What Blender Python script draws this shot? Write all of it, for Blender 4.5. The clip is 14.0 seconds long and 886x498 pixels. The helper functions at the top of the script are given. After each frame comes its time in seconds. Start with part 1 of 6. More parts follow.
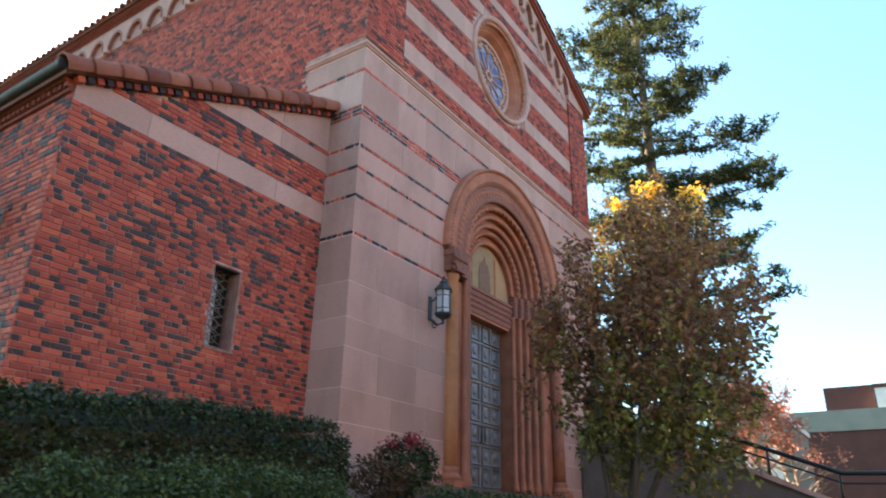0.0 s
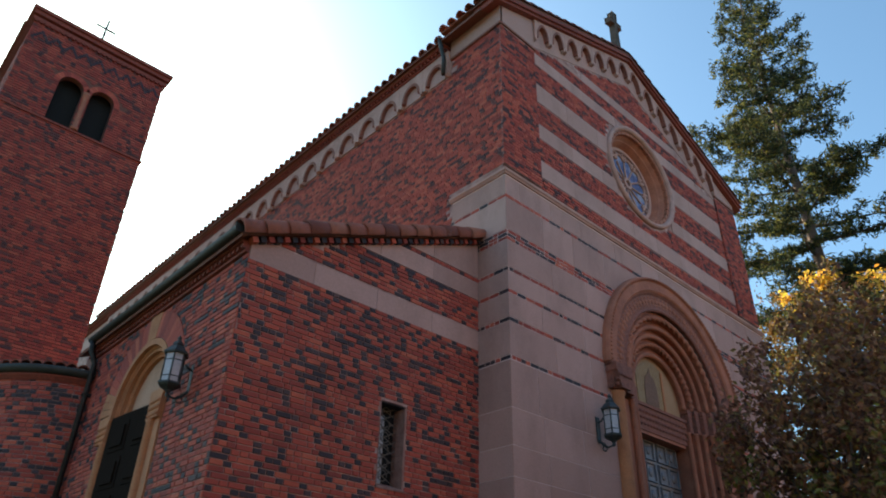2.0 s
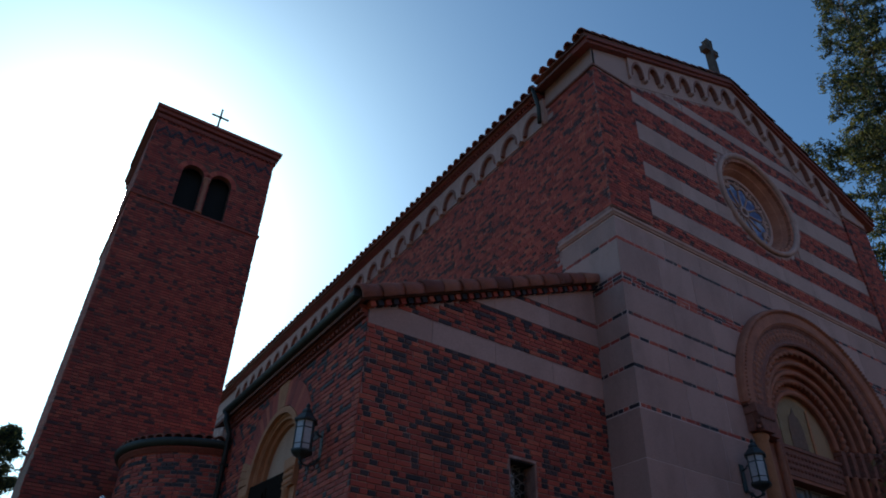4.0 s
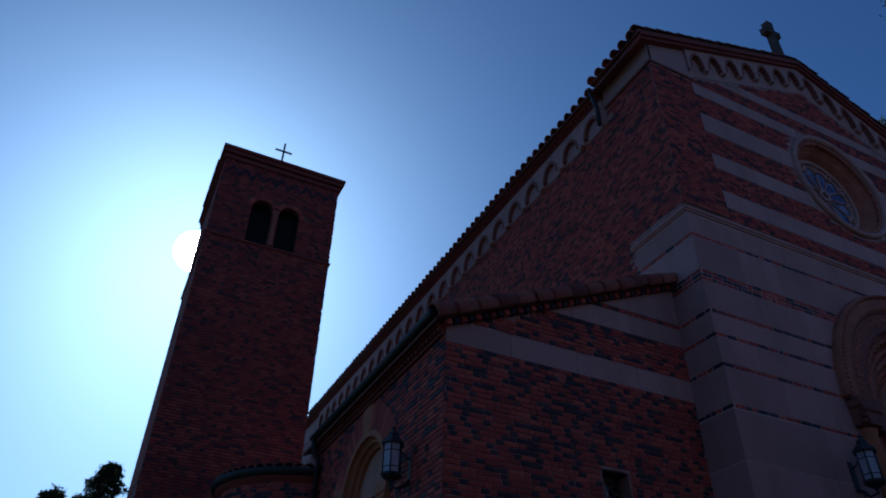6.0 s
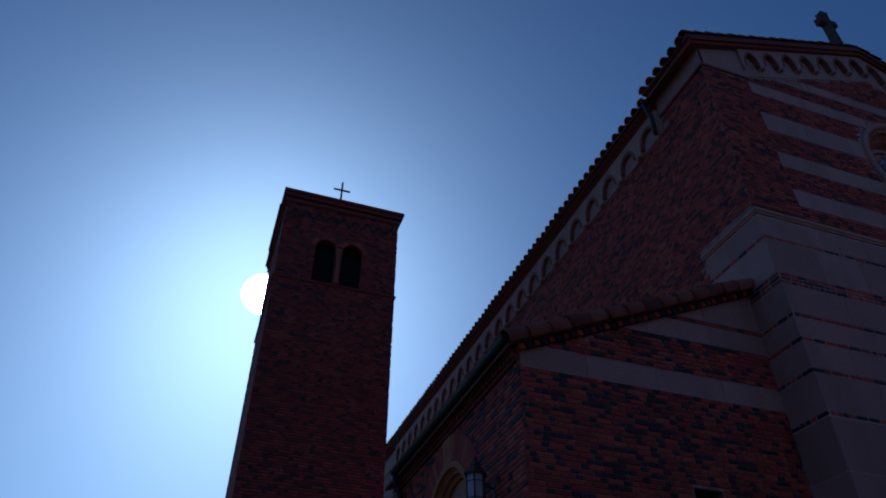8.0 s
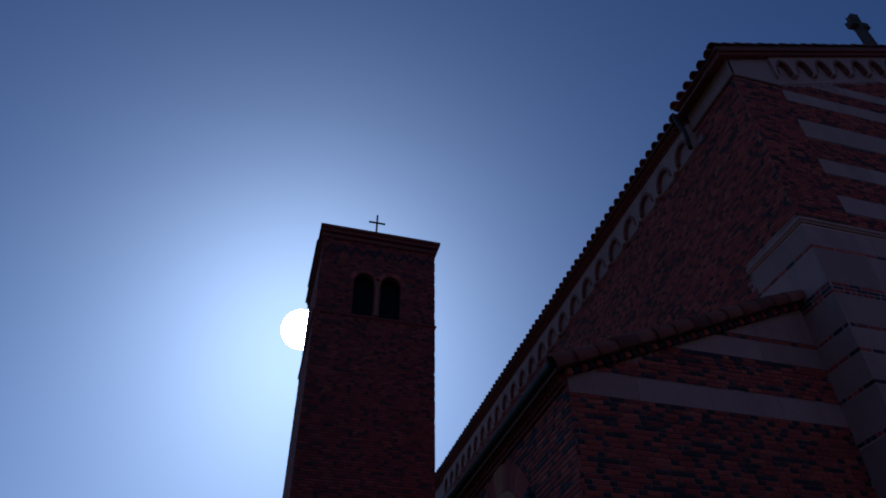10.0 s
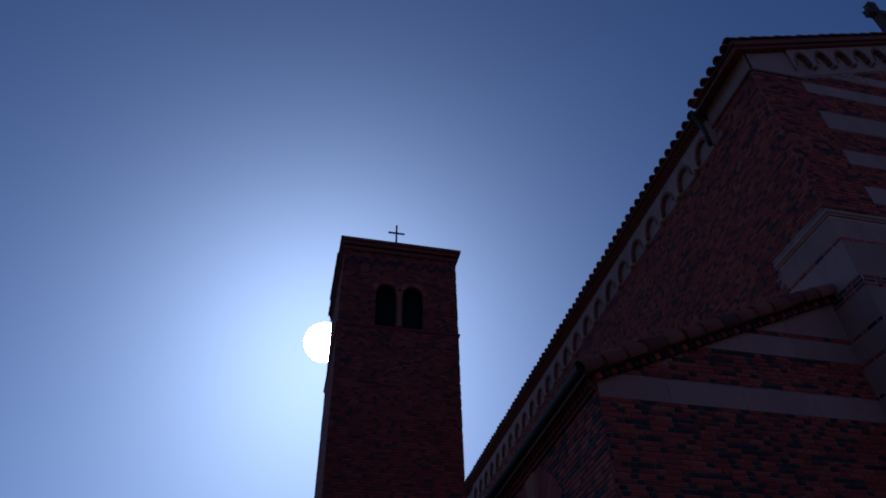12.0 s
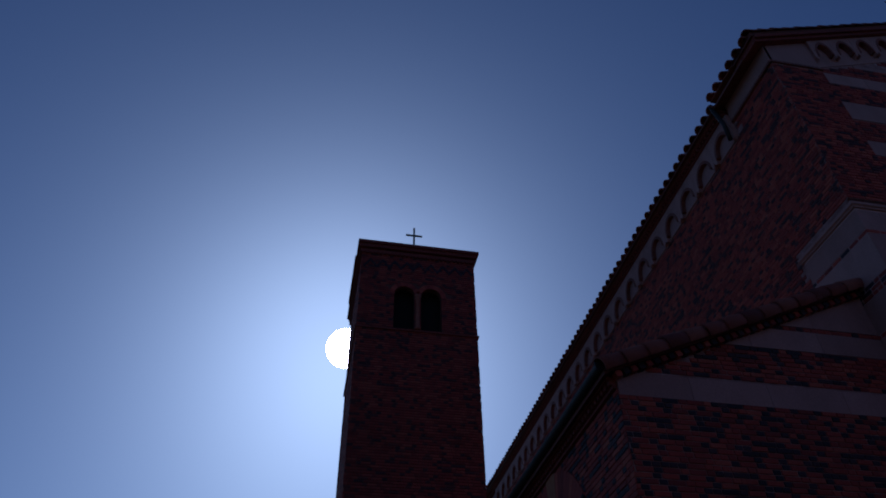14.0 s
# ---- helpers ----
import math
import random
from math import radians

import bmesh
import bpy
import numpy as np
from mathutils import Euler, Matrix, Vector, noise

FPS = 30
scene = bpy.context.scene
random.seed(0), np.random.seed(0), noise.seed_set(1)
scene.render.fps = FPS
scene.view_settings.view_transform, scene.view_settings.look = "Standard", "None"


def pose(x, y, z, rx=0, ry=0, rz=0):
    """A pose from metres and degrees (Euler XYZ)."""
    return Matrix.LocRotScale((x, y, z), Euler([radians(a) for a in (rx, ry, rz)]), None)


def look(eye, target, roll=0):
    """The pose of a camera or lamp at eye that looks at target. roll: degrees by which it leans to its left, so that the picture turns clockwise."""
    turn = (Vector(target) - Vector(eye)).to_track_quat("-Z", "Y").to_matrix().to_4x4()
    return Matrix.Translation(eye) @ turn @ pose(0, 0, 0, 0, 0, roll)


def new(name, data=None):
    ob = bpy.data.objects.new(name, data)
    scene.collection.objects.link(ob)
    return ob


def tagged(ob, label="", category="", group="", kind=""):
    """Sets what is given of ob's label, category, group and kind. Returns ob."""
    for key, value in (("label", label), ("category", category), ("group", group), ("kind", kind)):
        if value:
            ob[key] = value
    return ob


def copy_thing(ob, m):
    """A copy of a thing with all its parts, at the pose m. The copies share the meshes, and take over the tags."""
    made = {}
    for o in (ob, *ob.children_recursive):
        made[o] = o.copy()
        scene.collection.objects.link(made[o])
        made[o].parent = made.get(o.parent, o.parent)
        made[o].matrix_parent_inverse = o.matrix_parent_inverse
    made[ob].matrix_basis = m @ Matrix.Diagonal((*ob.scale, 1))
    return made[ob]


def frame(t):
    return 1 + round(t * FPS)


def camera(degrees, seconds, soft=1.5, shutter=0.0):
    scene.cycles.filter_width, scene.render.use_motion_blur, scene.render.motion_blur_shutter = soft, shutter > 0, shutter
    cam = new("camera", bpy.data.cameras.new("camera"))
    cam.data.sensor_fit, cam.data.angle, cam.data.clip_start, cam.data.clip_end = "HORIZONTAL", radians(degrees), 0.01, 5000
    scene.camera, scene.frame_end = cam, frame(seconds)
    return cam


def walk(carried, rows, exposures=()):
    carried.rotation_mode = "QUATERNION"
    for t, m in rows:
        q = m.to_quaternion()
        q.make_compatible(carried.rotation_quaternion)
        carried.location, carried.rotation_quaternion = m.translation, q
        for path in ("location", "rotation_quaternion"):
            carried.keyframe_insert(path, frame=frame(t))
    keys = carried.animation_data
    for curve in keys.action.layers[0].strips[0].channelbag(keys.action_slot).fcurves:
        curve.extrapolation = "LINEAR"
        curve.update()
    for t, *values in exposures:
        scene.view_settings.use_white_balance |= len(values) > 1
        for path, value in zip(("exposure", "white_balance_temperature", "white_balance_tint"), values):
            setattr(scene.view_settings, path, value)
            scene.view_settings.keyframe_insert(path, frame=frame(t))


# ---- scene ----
cam = camera(64.88, 14.0, 1.8, 0.4)
PATH = [
    (0.0, pose(0.160, -0.143, 1.451, 111.87, -1.11, -56.29)),
    (0.5, pose(0.140, -0.119, 1.483, 114.08, -0.83, -51.96)),
    (1.0, pose(0.116, -0.094, 1.512, 116.85, -1.28, -47.71)),
    (1.5, pose(0.085, -0.069, 1.540, 119.35, -1.55, -45.61)),
    (2.0, pose(0.053, -0.044, 1.564, 121.07, -1.28, -43.25)),
    (2.5, pose(0.022, -0.019, 1.585, 122.69, -1.15, -40.72)),
    (3.0, pose(0.000, -0.000, 1.600, 123.70, -1.57, -37.91)),
    (5.5, pose(-0.062, 0.083, 1.648, 125.75, -1.10, -28.17)),
    (6.0, pose(-0.074, 0.096, 1.652, 125.91, -0.97, -26.24)),
    (6.5, pose(-0.086, 0.106, 1.656, 126.20, -0.90, -24.48)),
    (7.0, pose(-0.102, 0.112, 1.662, 126.65, -0.62, -22.72)),
    (7.5, pose(-0.120, 0.116, 1.668, 127.13, -0.39, -21.06)),
    (8.0, pose(-0.137, 0.120, 1.675, 127.96, -0.11, -19.46)),
    (10.5, pose(-0.219, 0.147, 1.717, 130.52, 0.83, -14.59)),
    (11.0, pose(-0.232, 0.155, 1.725, 130.76, 1.17, -13.92)),
    (11.5, pose(-0.240, 0.167, 1.733, 130.80, 1.33, -13.25)),
    (12.0, pose(-0.240, 0.186, 1.742, 130.89, 1.27, -12.64)),
    (12.5, pose(-0.232, 0.211, 1.749, 131.02, 1.33, -11.97)),
    (13.0, pose(-0.211, 0.238, 1.751, 131.10, 1.21, -11.52)),
    (13.5, pose(-0.182, 0.267, 1.749, 131.17, 0.96, -11.10)),
    (14.0, pose(-0.147, 0.297, 1.745, 131.31, 0.85, -10.80)),
]
EXPOSURES = [(0.0, 2.7, 8900, 11), (0.5, 2.65, 8900, 11), (1.0, 2.0, 8800, 12), (2.0, 1.55, 8500, 12), (3.2, 0.8, 7700, 10), (5.3, -0.8, 5000, 22), (8.0, -1.45, 5100, 28), (10.5, -1.75, 5300, 40), (13.3, -1.7, 5300, 42), (14.0, -2.0, 5350, 42)]
walk(cam, PATH, EXPOSURES)

# ---- world and sun ----
SUN_AZ, SUN_EL = 2.0, 33.0          # degrees from +y towards +x, and above the horizon
sun_dir = Vector((math.sin(radians(SUN_AZ)) * math.cos(radians(SUN_EL)),
                  math.cos(radians(SUN_AZ)) * math.cos(radians(SUN_EL)), math.sin(radians(SUN_EL))))
world = bpy.data.worlds.new("world")
scene.world = world
world.use_nodes = True
wt = world.node_tree
sky = wt.nodes.new("ShaderNodeTexSky")
sky.sky_type = "NISHITA"
sky.sun_disc = False
sky.sun_elevation = radians(SUN_EL)
sky.sun_rotation = radians(SUN_AZ)
sky.air_density, sky.dust_density, sky.ozone_density = 0.9, 1.75, 4.0
wt.nodes["Background"].inputs["Strength"].default_value = 0.12
sky_tint = wt.nodes.new("ShaderNodeMix")          # a clear, slightly cyan autumn sky
sky_tint.data_type, sky_tint.blend_type = "RGBA", "MULTIPLY"
sky_tint.inputs[0].default_value = 1.0
sky_tint.inputs[7].default_value = (0.62, 0.95, 1.03, 1)
wt.links.new(sky.outputs[0], sky_tint.inputs[6])
wt.links.new(sky_tint.outputs[2], wt.nodes["Background"].inputs["Color"])
sun_data = bpy.data.lights.new("sun", "SUN")
sun_data.energy, sun_data.angle, sun_data.color = 4.0, radians(0.53), (1.0, 0.93, 0.82)
sun = new("sun", sun_data)
sun.matrix_world = look(sun_dir * 200, (0, 0, 0))
sun_ball_mat = bpy.data.materials.new("sun_glare")
sun_ball_mat.use_nodes = True
sun_ball_mat.node_tree.nodes["Principled BSDF"].inputs["Base Color"].default_value = (0, 0, 0, 1)
sun_ball_mat.node_tree.nodes["Principled BSDF"].inputs["Emission Color"].default_value = (1.0, 0.95, 0.85, 1)
sun_ball_mat.node_tree.nodes["Principled BSDF"].inputs["Emission Strength"].default_value = 60.0
# disc several times the sun's true size, so the ball stands for its glare
sun_bm = bmesh.new()
bmesh.ops.create_icosphere(sun_bm, subdivisions=3, radius=4000 * math.tan(radians(1.6)), matrix=Matrix.Translation(sun_dir * 4000))
sun_mesh = bpy.data.meshes.new("sun_ball")
sun_bm.to_mesh(sun_mesh)
sun_bm.free()
sun_mesh.materials.append(sun_ball_mat)
sun_ball = tagged(new("sun_ball", sun_mesh), "low sun in the sky, its disc enlarged to stand for glare", "sun", kind="structure")
sun_ball.visible_shadow = False


# ---- materials ----
def nodes_of(name):
    m = bpy.data.materials.new(name)
    m.use_nodes = True
    t = m.node_tree
    return m, t, t.nodes["Principled BSDF"]


def add(t, kind, **values):
    n = t.nodes.new(kind)
    for k, v in values.items():
        n.inputs[k].default_value = v
    return n


def ramp(t, fac, stops):
    r = t.nodes.new("ShaderNodeValToRGB")
    while len(r.color_ramp.elements) < len(stops):
        r.color_ramp.elements.new(0.5)
    for e, (p, c) in zip(r.color_ramp.elements, stops):
        e.position, e.color = p, (*c, 1)
    t.links.new(fac, r.inputs[0])
    return r.outputs[0]


def mix(t, fac, a, b, mode="MIX"):
    n = t.nodes.new("ShaderNodeMix")
    n.data_type, n.blend_type = "RGBA", mode
    for sock, v in ((n.inputs[0], fac), (n.inputs[6], a), (n.inputs[7], b)):
        if isinstance(v, (int, float)):
            sock.default_value = v
        elif isinstance(v, tuple):
            sock.default_value = (*v, 1)
        else:
            t.links.new(v, sock)
    return n.outputs[2]


def surface(name, stops, scale=6.0, grain=60.0, rough=0.8, bump=0.3, metal=0.0, island=0.0, obj_random=0.0, stain=0.25,
            stain_scale=0.7, stain_color=None, translucent=0.0, stretch=(1, 1, 1)):
    """A weathered surface: a colour ramp over large noise, fine grain, stains and a bump."""
    m, t, b = nodes_of(name)
    co = t.nodes.new("ShaderNodeTexCoord")
    geo = t.nodes.new("ShaderNodeNewGeometry")
    mp = t.nodes.new("ShaderNodeMapping")
    mp.inputs["Scale"].default_value = stretch
    t.links.new(geo.outputs["Position"], mp.inputs[0])
    big = add(t, "ShaderNodeTexNoise", Scale=scale, Detail=5.0, Roughness=0.6)
    fine = add(t, "ShaderNodeTexNoise", Scale=grain, Detail=4.0, Roughness=0.65)
    blot = add(t, "ShaderNodeTexNoise", Scale=stain_scale, Detail=6.0, Roughness=0.7)
    for n in (big, fine, blot):
        t.links.new(mp.outputs[0], n.inputs["Vector"])
    fac = big.outputs[0]
    if island or obj_random:
        info = t.nodes.new("ShaderNodeObjectInfo")
        src = geo.outputs["Random Per Island"] if island else info.outputs["Random"]
        blend = t.nodes.new("ShaderNodeMix")
        blend.inputs[0].default_value = island or obj_random
        t.links.new(fac, blend.inputs[2])
        t.links.new(src, blend.inputs[3])
        fac = blend.outputs[0]
    col = ramp(t, fac, stops)
    g = ramp(t, fine.outputs[0], [(0.3, (0.72, 0.72, 0.72)), (0.7, (1.15, 1.15, 1.15))])
    col = mix(t, 0.7, col, g, "MULTIPLY")
    if stain:
        s = ramp(t, blot.outputs[0], [(0.48, (0, 0, 0)), (0.72, (stain, stain, stain))])
        col = mix(t, s, col, stain_color or tuple(c * 0.35 for c in stops[0][1]))
    t.links.new(col, b.inputs["Base Color"])
    b.inputs["Roughness"].default_value = rough
    b.inputs["Metallic"].default_value = metal
    if bump:
        bp = add(t, "ShaderNodeBump", Strength=bump, Distance=0.01)
        t.links.new(fine.outputs[0], bp.inputs["Height"])
        t.links.new(bp.outputs[0], b.inputs["Normal"])
    if translucent:
        tr = t.nodes.new("ShaderNodeBsdfTranslucent")
        t.links.new(col, tr.inputs[0])
        ms = t.nodes.new("ShaderNodeMixShader")
        ms.inputs[0].default_value = translucent
        t.links.new(b.outputs[0], ms.inputs[1])
        t.links.new(tr.outputs[0], ms.inputs[2])
        t.links.new(ms.outputs[0], t.nodes["Material Output"].inputs[0])
    return m


RED = [(0.0, (0.19, 0.035, 0.029)), (0.3, (0.36, 0.058, 0.043)), (0.65, (0.48, 0.080, 0.052)), (1.0, (0.57, 0.140, 0.080))]
DARK = [(0.0, (0.016, 0.010, 0.016)), (0.5, (0.032, 0.019, 0.027)), (0.8, (0.065, 0.032, 0.036)), (1.0, (0.15, 0.065, 0.055))]
brick_red = surface("brick_red", RED, 9, 90, 0.82, 0.5, obj_random=0.75, stain=0.3)
brick_dark = surface("brick_dark", DARK, 9, 90, 0.7, 0.35, obj_random=0.75, stain=0.1)
bricks_red = surface("bricks_red", RED, 9, 90, 0.82, 0.5, island=0.75, stain=0.3)
bricks_dark = surface("bricks_dark", DARK, 9, 90, 0.7, 0.35, island=0.75, stain=0.1)
tower_red = surface("tower_red", [(p, (c[0] * 0.8, c[1] * 0.82, c[2] * 0.9)) for p, c in RED], 9, 90, 0.85, 0.5, island=0.7, stain=0.35)
bricks_brown = surface("bricks_brown", [(0.0, (0.05, 0.022, 0.028)), (0.4, (0.09, 0.034, 0.036)), (0.8, (0.16, 0.045, 0.04)), (1.0, (0.22, 0.06, 0.045))], 9, 90, 0.8, 0.4, island=0.75, stain=0.1)
brick_moulding = surface("brick_moulding", [(0.2, (0.15, 0.032, 0.026)), (0.8, (0.34, 0.075, 0.05))], 22, 60, 0.85, 0.6, stain=0.4)
mortar = surface("mortar", [(0.3, (0.24, 0.115, 0.10)), (0.55, (0.42, 0.25, 0.225)), (0.75, (0.66, 0.47, 0.44))], 4.5, 120, 0.95, 0.5)
tower_mortar = surface("tower_mortar", [(0.2, (0.14, 0.055, 0.043)), (0.8, (0.20, 0.085, 0.066))], 20, 120, 0.95, 0.5)
STONE = [(0.15, (0.385, 0.220, 0.192)), (0.5, (0.455, 0.268, 0.235)), (0.85, (0.525, 0.315, 0.280))]
stone = surface("limestone", STONE, 1.6, 70, 0.85, 0.25, obj_random=0.45, stain=0.35, stain_scale=1.1, stretch=(1, 1, 0.5))
stone_joint = surface("stone_joint", [(0.2, (0.60, 0.41, 0.37)), (0.8, (0.70, 0.50, 0.46))], 9, 90, 0.9, 0.2)
stone_soft = surface("carved_limestone", [(0.2, (0.433, 0.245, 0.211)), (0.8, (0.556, 0.331, 0.288))], 4, 60, 0.85, 0.4, stain=0.4, stain_scale=2.5)
TERRA = [(0.15, (0.278, 0.088, 0.0552)), (0.5, (0.391, 0.132, 0.0782)), (0.85, (0.494, 0.189, 0.115))]
terracotta = surface("terracotta", TERRA, 3.5, 50, 0.75, 0.45, stain=0.5, stain_scale=2.0)
terracotta_dark = surface("carved_terracotta", [(0.2, (0.185, 0.0616, 0.046)), (0.8, (0.34, 0.128, 0.092))], 14, 40, 0.8, 1.0, stain=0.5, stain_scale=2.0)
ochre = surface("ochre_stone", [(0.2, (0.42, 0.155, 0.072)), (0.8, (0.54, 0.225, 0.11))], 5, 50, 0.8, 0.4, stain=0.35, stain_scale=2.0)
tile = surface("roof_tile", [(0.1, (0.13, 0.034, 0.025)), (0.5, (0.27, 0.070, 0.045)), (0.9, (0.37, 0.125, 0.08))], 3, 50, 0.75, 0.4,
               obj_random=0.7, stain=0.5, stain_scale=3.0, stain_color=(0.03, 0.025, 0.022))
tiles_far = surface("roof_tiles", [(0.1, (0.11, 0.036, 0.024)), (0.5, (0.2, 0.062, 0.036)), (0.9, (0.28, 0.1, 0.06))], 3, 50, 0.75, 0.4,
                    island=0.7, stain=0.4, stain_scale=3.0)
copper = surface("green_copper", [(0.2, (0.020, 0.023, 0.023)), (0.8, (0.046, 0.053, 0.053))], 5, 50, 0.55, 0.3, metal=0.4)
verdigris = surface("verdigris", [(0.2, (0.025, 0.031, 0.034)), (0.6, (0.05, 0.063, 0.067)), (0.9, (0.09, 0.12, 0.125))], 14, 60, 0.6, 0.4, metal=0.3)
iron = surface("black_iron", [(0.2, (0.014, 0.014, 0.015)), (0.8, (0.035, 0.034, 0.034))], 12, 60, 0.5, 0.3, metal=0.6)
bronze = surface("bronze_door", [(0.2, (0.12, 0.125, 0.14)), (0.6, (0.19, 0.195, 0.215)), (0.9, (0.26, 0.265, 0.285))], 5, 40, 0.45, 0.4, metal=0.55, stain=0.4)
lattice_metal = surface("grey_lattice", [(0.2, (0.10, 0.085, 0.08)), (0.8, (0.22, 0.195, 0.18))], 12, 60, 0.6, 0.3)
dark_wood = surface("dark_wood", [(0.2, (0.009, 0.005, 0.004)), (0.8, (0.020, 0.012, 0.008))], 5, 40, 0.95, 0.4, stretch=(6, 6, 1))
dark_wood.node_tree.nodes["Principled BSDF"].inputs["Specular IOR Level"].default_value = 0.1
# near-black colour that stands for the shade inside openings
dark_void = surface("painted_interior_shade", [(0.2, (0.004, 0.004, 0.004)), (0.8, (0.008, 0.007, 0.007))], 3, 40, 0.9, 0.0)
gold = surface("gilded_mosaic", [(0.2, (0.25, 0.135, 0.055)), (0.8, (0.38, 0.235, 0.11))], 6, 90, 0.45, 0.8, metal=0.25, stain=0.2)
mosaic_brown = surface("brown_mosaic", [(0.2, (0.11, 0.05, 0.03)), (0.8, (0.26, 0.13, 0.08))], 14, 120, 0.6, 0.8)
bark = surface("bark", [(0.2, (0.055, 0.038, 0.028)), (0.8, (0.14, 0.10, 0.075))], 6, 40, 0.9, 1.0, stretch=(4, 4, 0.6))
bark_pale = surface("pale_bark", [(0.2, (0.20, 0.13, 0.10)), (0.8, (0.38, 0.27, 0.21))], 6, 40, 0.9, 1.0, stretch=(4, 4, 0.6))
# lighter, redder copy of bark: sun on the conifer trunk put into the colour
bark_sunny = surface("sunlit_bark", [(0.2, (0.07, 0.045, 0.036)), (0.8, (0.19, 0.125, 0.10))], 6, 40, 0.9, 1.0, stretch=(4, 4, 0.6))
dark_stone = surface("weathered_dark_stone", [(0.2, (0.05, 0.036, 0.030)), (0.8, (0.12, 0.09, 0.075))], 9, 60, 0.9, 0.6, stain=0.5, stain_scale=4.0)
soil = surface("soil", [(0.2, (0.035, 0.024, 0.016)), (0.8, (0.08, 0.055, 0.038))], 3, 30, 0.95, 0.8)
lawn = surface("ground_cover", [(0.2, (0.025, 0.032, 0.014)), (0.8, (0.055, 0.075, 0.028))], 2, 60, 0.95, 0.8, stain=0.5, stain_scale=0.5,
               stain_color=(0.06, 0.045, 0.03))
buff = surface("buff_plaster", [(0.2, (0.18, 0.11, 0.075)), (0.8, (0.25, 0.16, 0.11))], 0.8, 40, 0.9, 0.2, stain=0.3)
concrete = surface("concrete", [(0.2, (0.10, 0.076, 0.070)), (0.8, (0.17, 0.132, 0.122))], 3, 60, 0.9, 0.3, stain=0.4)


def leaf_mat(name, stops, through_light=0.35, rough=0.55):
    return surface(name, stops, 1.2, 20, rough, 0.0, island=0.7, stain=0.0, translucent=through_light)


hedge_leaf = leaf_mat("hedge_leaf", [(0.1, (0.020, 0.015, 0.009)), (0.38, (0.013, 0.026, 0.009)), (0.65, (0.020, 0.050, 0.013)), (0.9, (0.045, 0.085, 0.022))], 0.2, 0.5)
low_leaf = leaf_mat("shrub_leaf", [(0.1, (0.010, 0.022, 0.008)), (0.6, (0.040, 0.080, 0.020)), (0.9, (0.085, 0.135, 0.035))], 0.25, 0.55)
plum_leaf = leaf_mat("purple_leaf", [(0.1, (0.075, 0.030, 0.023)), (0.42, (0.26, 0.108, 0.068)), (0.68, (0.37, 0.18, 0.078)), (0.9, (0.27, 0.225, 0.058))], 0.4)
olive_leaf = leaf_mat("olive_leaf", [(0.1, (0.045, 0.036, 0.014)), (0.5, (0.17, 0.145, 0.035)), (0.9, (0.32, 0.30, 0.06))], 0.4)
# golden autumn leaf with sunlight put into the colour; golden_brown is the rest
sunlit_gold_leaf = leaf_mat("sunlit_golden_leaf", [(0.1, (0.60, 0.22, 0.04)), (0.6, (0.80, 0.50, 0.08)), (0.95, (0.65, 0.62, 0.10))], 0.6)
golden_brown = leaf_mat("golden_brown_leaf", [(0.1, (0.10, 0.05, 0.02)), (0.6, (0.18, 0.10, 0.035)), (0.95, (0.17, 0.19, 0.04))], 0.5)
# dark green needles; the yellow-green upper stops are painted sunlight on them
needle = leaf_mat("needles", [(0.1, (0.010, 0.024, 0.020)), (0.45, (0.026, 0.046, 0.024)), (0.75, (0.12, 0.12, 0.032)), (0.95, (0.26, 0.23, 0.055))], 0.45, 0.8)
red_leaf = leaf_mat("red_leaf", [(0.1, (0.30, 0.09, 0.06)), (0.6, (0.52, 0.18, 0.12)), (0.9, (0.66, 0.32, 0.22))], 0.4)
petal = leaf_mat("crimson_leaf", [(0.1, (0.16, 0.010, 0.018)), (0.9, (0.36, 0.03, 0.05))], 0.3)
dry_leaf = leaf_mat("dry_leaf", [(0.1, (0.05, 0.028, 0.014)), (0.9, (0.13, 0.075, 0.035))], 0.3)


def plain(name, color, rough=0.5, metal=0.0, emit=0.0, alpha_glass=False):
    m, t, b = nodes_of(name)
    b.inputs["Base Color"].default_value = (*color, 1)
    b.inputs["Roughness"].default_value, b.inputs["Metallic"].default_value = rough, metal
    if emit:
        b.inputs["Emission Color"].default_value = (*color, 1)
        b.inputs["Emission Strength"].default_value = emit
    if alpha_glass:
        b.inputs["Transmission Weight"].default_value = 1.0
    return m


frosted = surface("frosted_glass", [(0.2, (0.34, 0.34, 0.37)), (0.8, (0.50, 0.50, 0.54))], 6, 40, 0.25, 0.1, stain=0.15)
# rose window glass; the pale blue stop paints reflected sky into the colour
leaded = surface("stained_glass", [(0.1, (0.05, 0.07, 0.14)), (0.45, (0.10, 0.16, 0.34)), (0.6, (0.35, 0.42, 0.6)), (0.9, (0.10, 0.12, 0.22))], 5, 30, 0.12, 0.2, stain=0)


# ---- mesh helpers ----
def part(name, bm, material, parent=None, label=""):
    """Links a bmesh as one mesh object under a thing or a part."""
    me = bpy.data.meshes.new(name)
    bmesh.ops.recalc_face_normals(bm, faces=bm.faces[:])
    bm.to_mesh(me)
    bm.free()
    for m in (material if isinstance(material, (list, tuple)) else [material]):
        me.materials.append(m)
    ob = new(name, me)
    ob.parent = parent
    if label:
        ob["label"] = label
    return ob


def smooth(ob):
    ob.data.shade_smooth()
    return ob


def thing(name, label, category, at=(0, 0, 0), group="", kind=""):
    ob = new(name)
    ob.location = at
    ob.empty_display_size = 0.2
    return tagged(ob, label, category, group, kind)


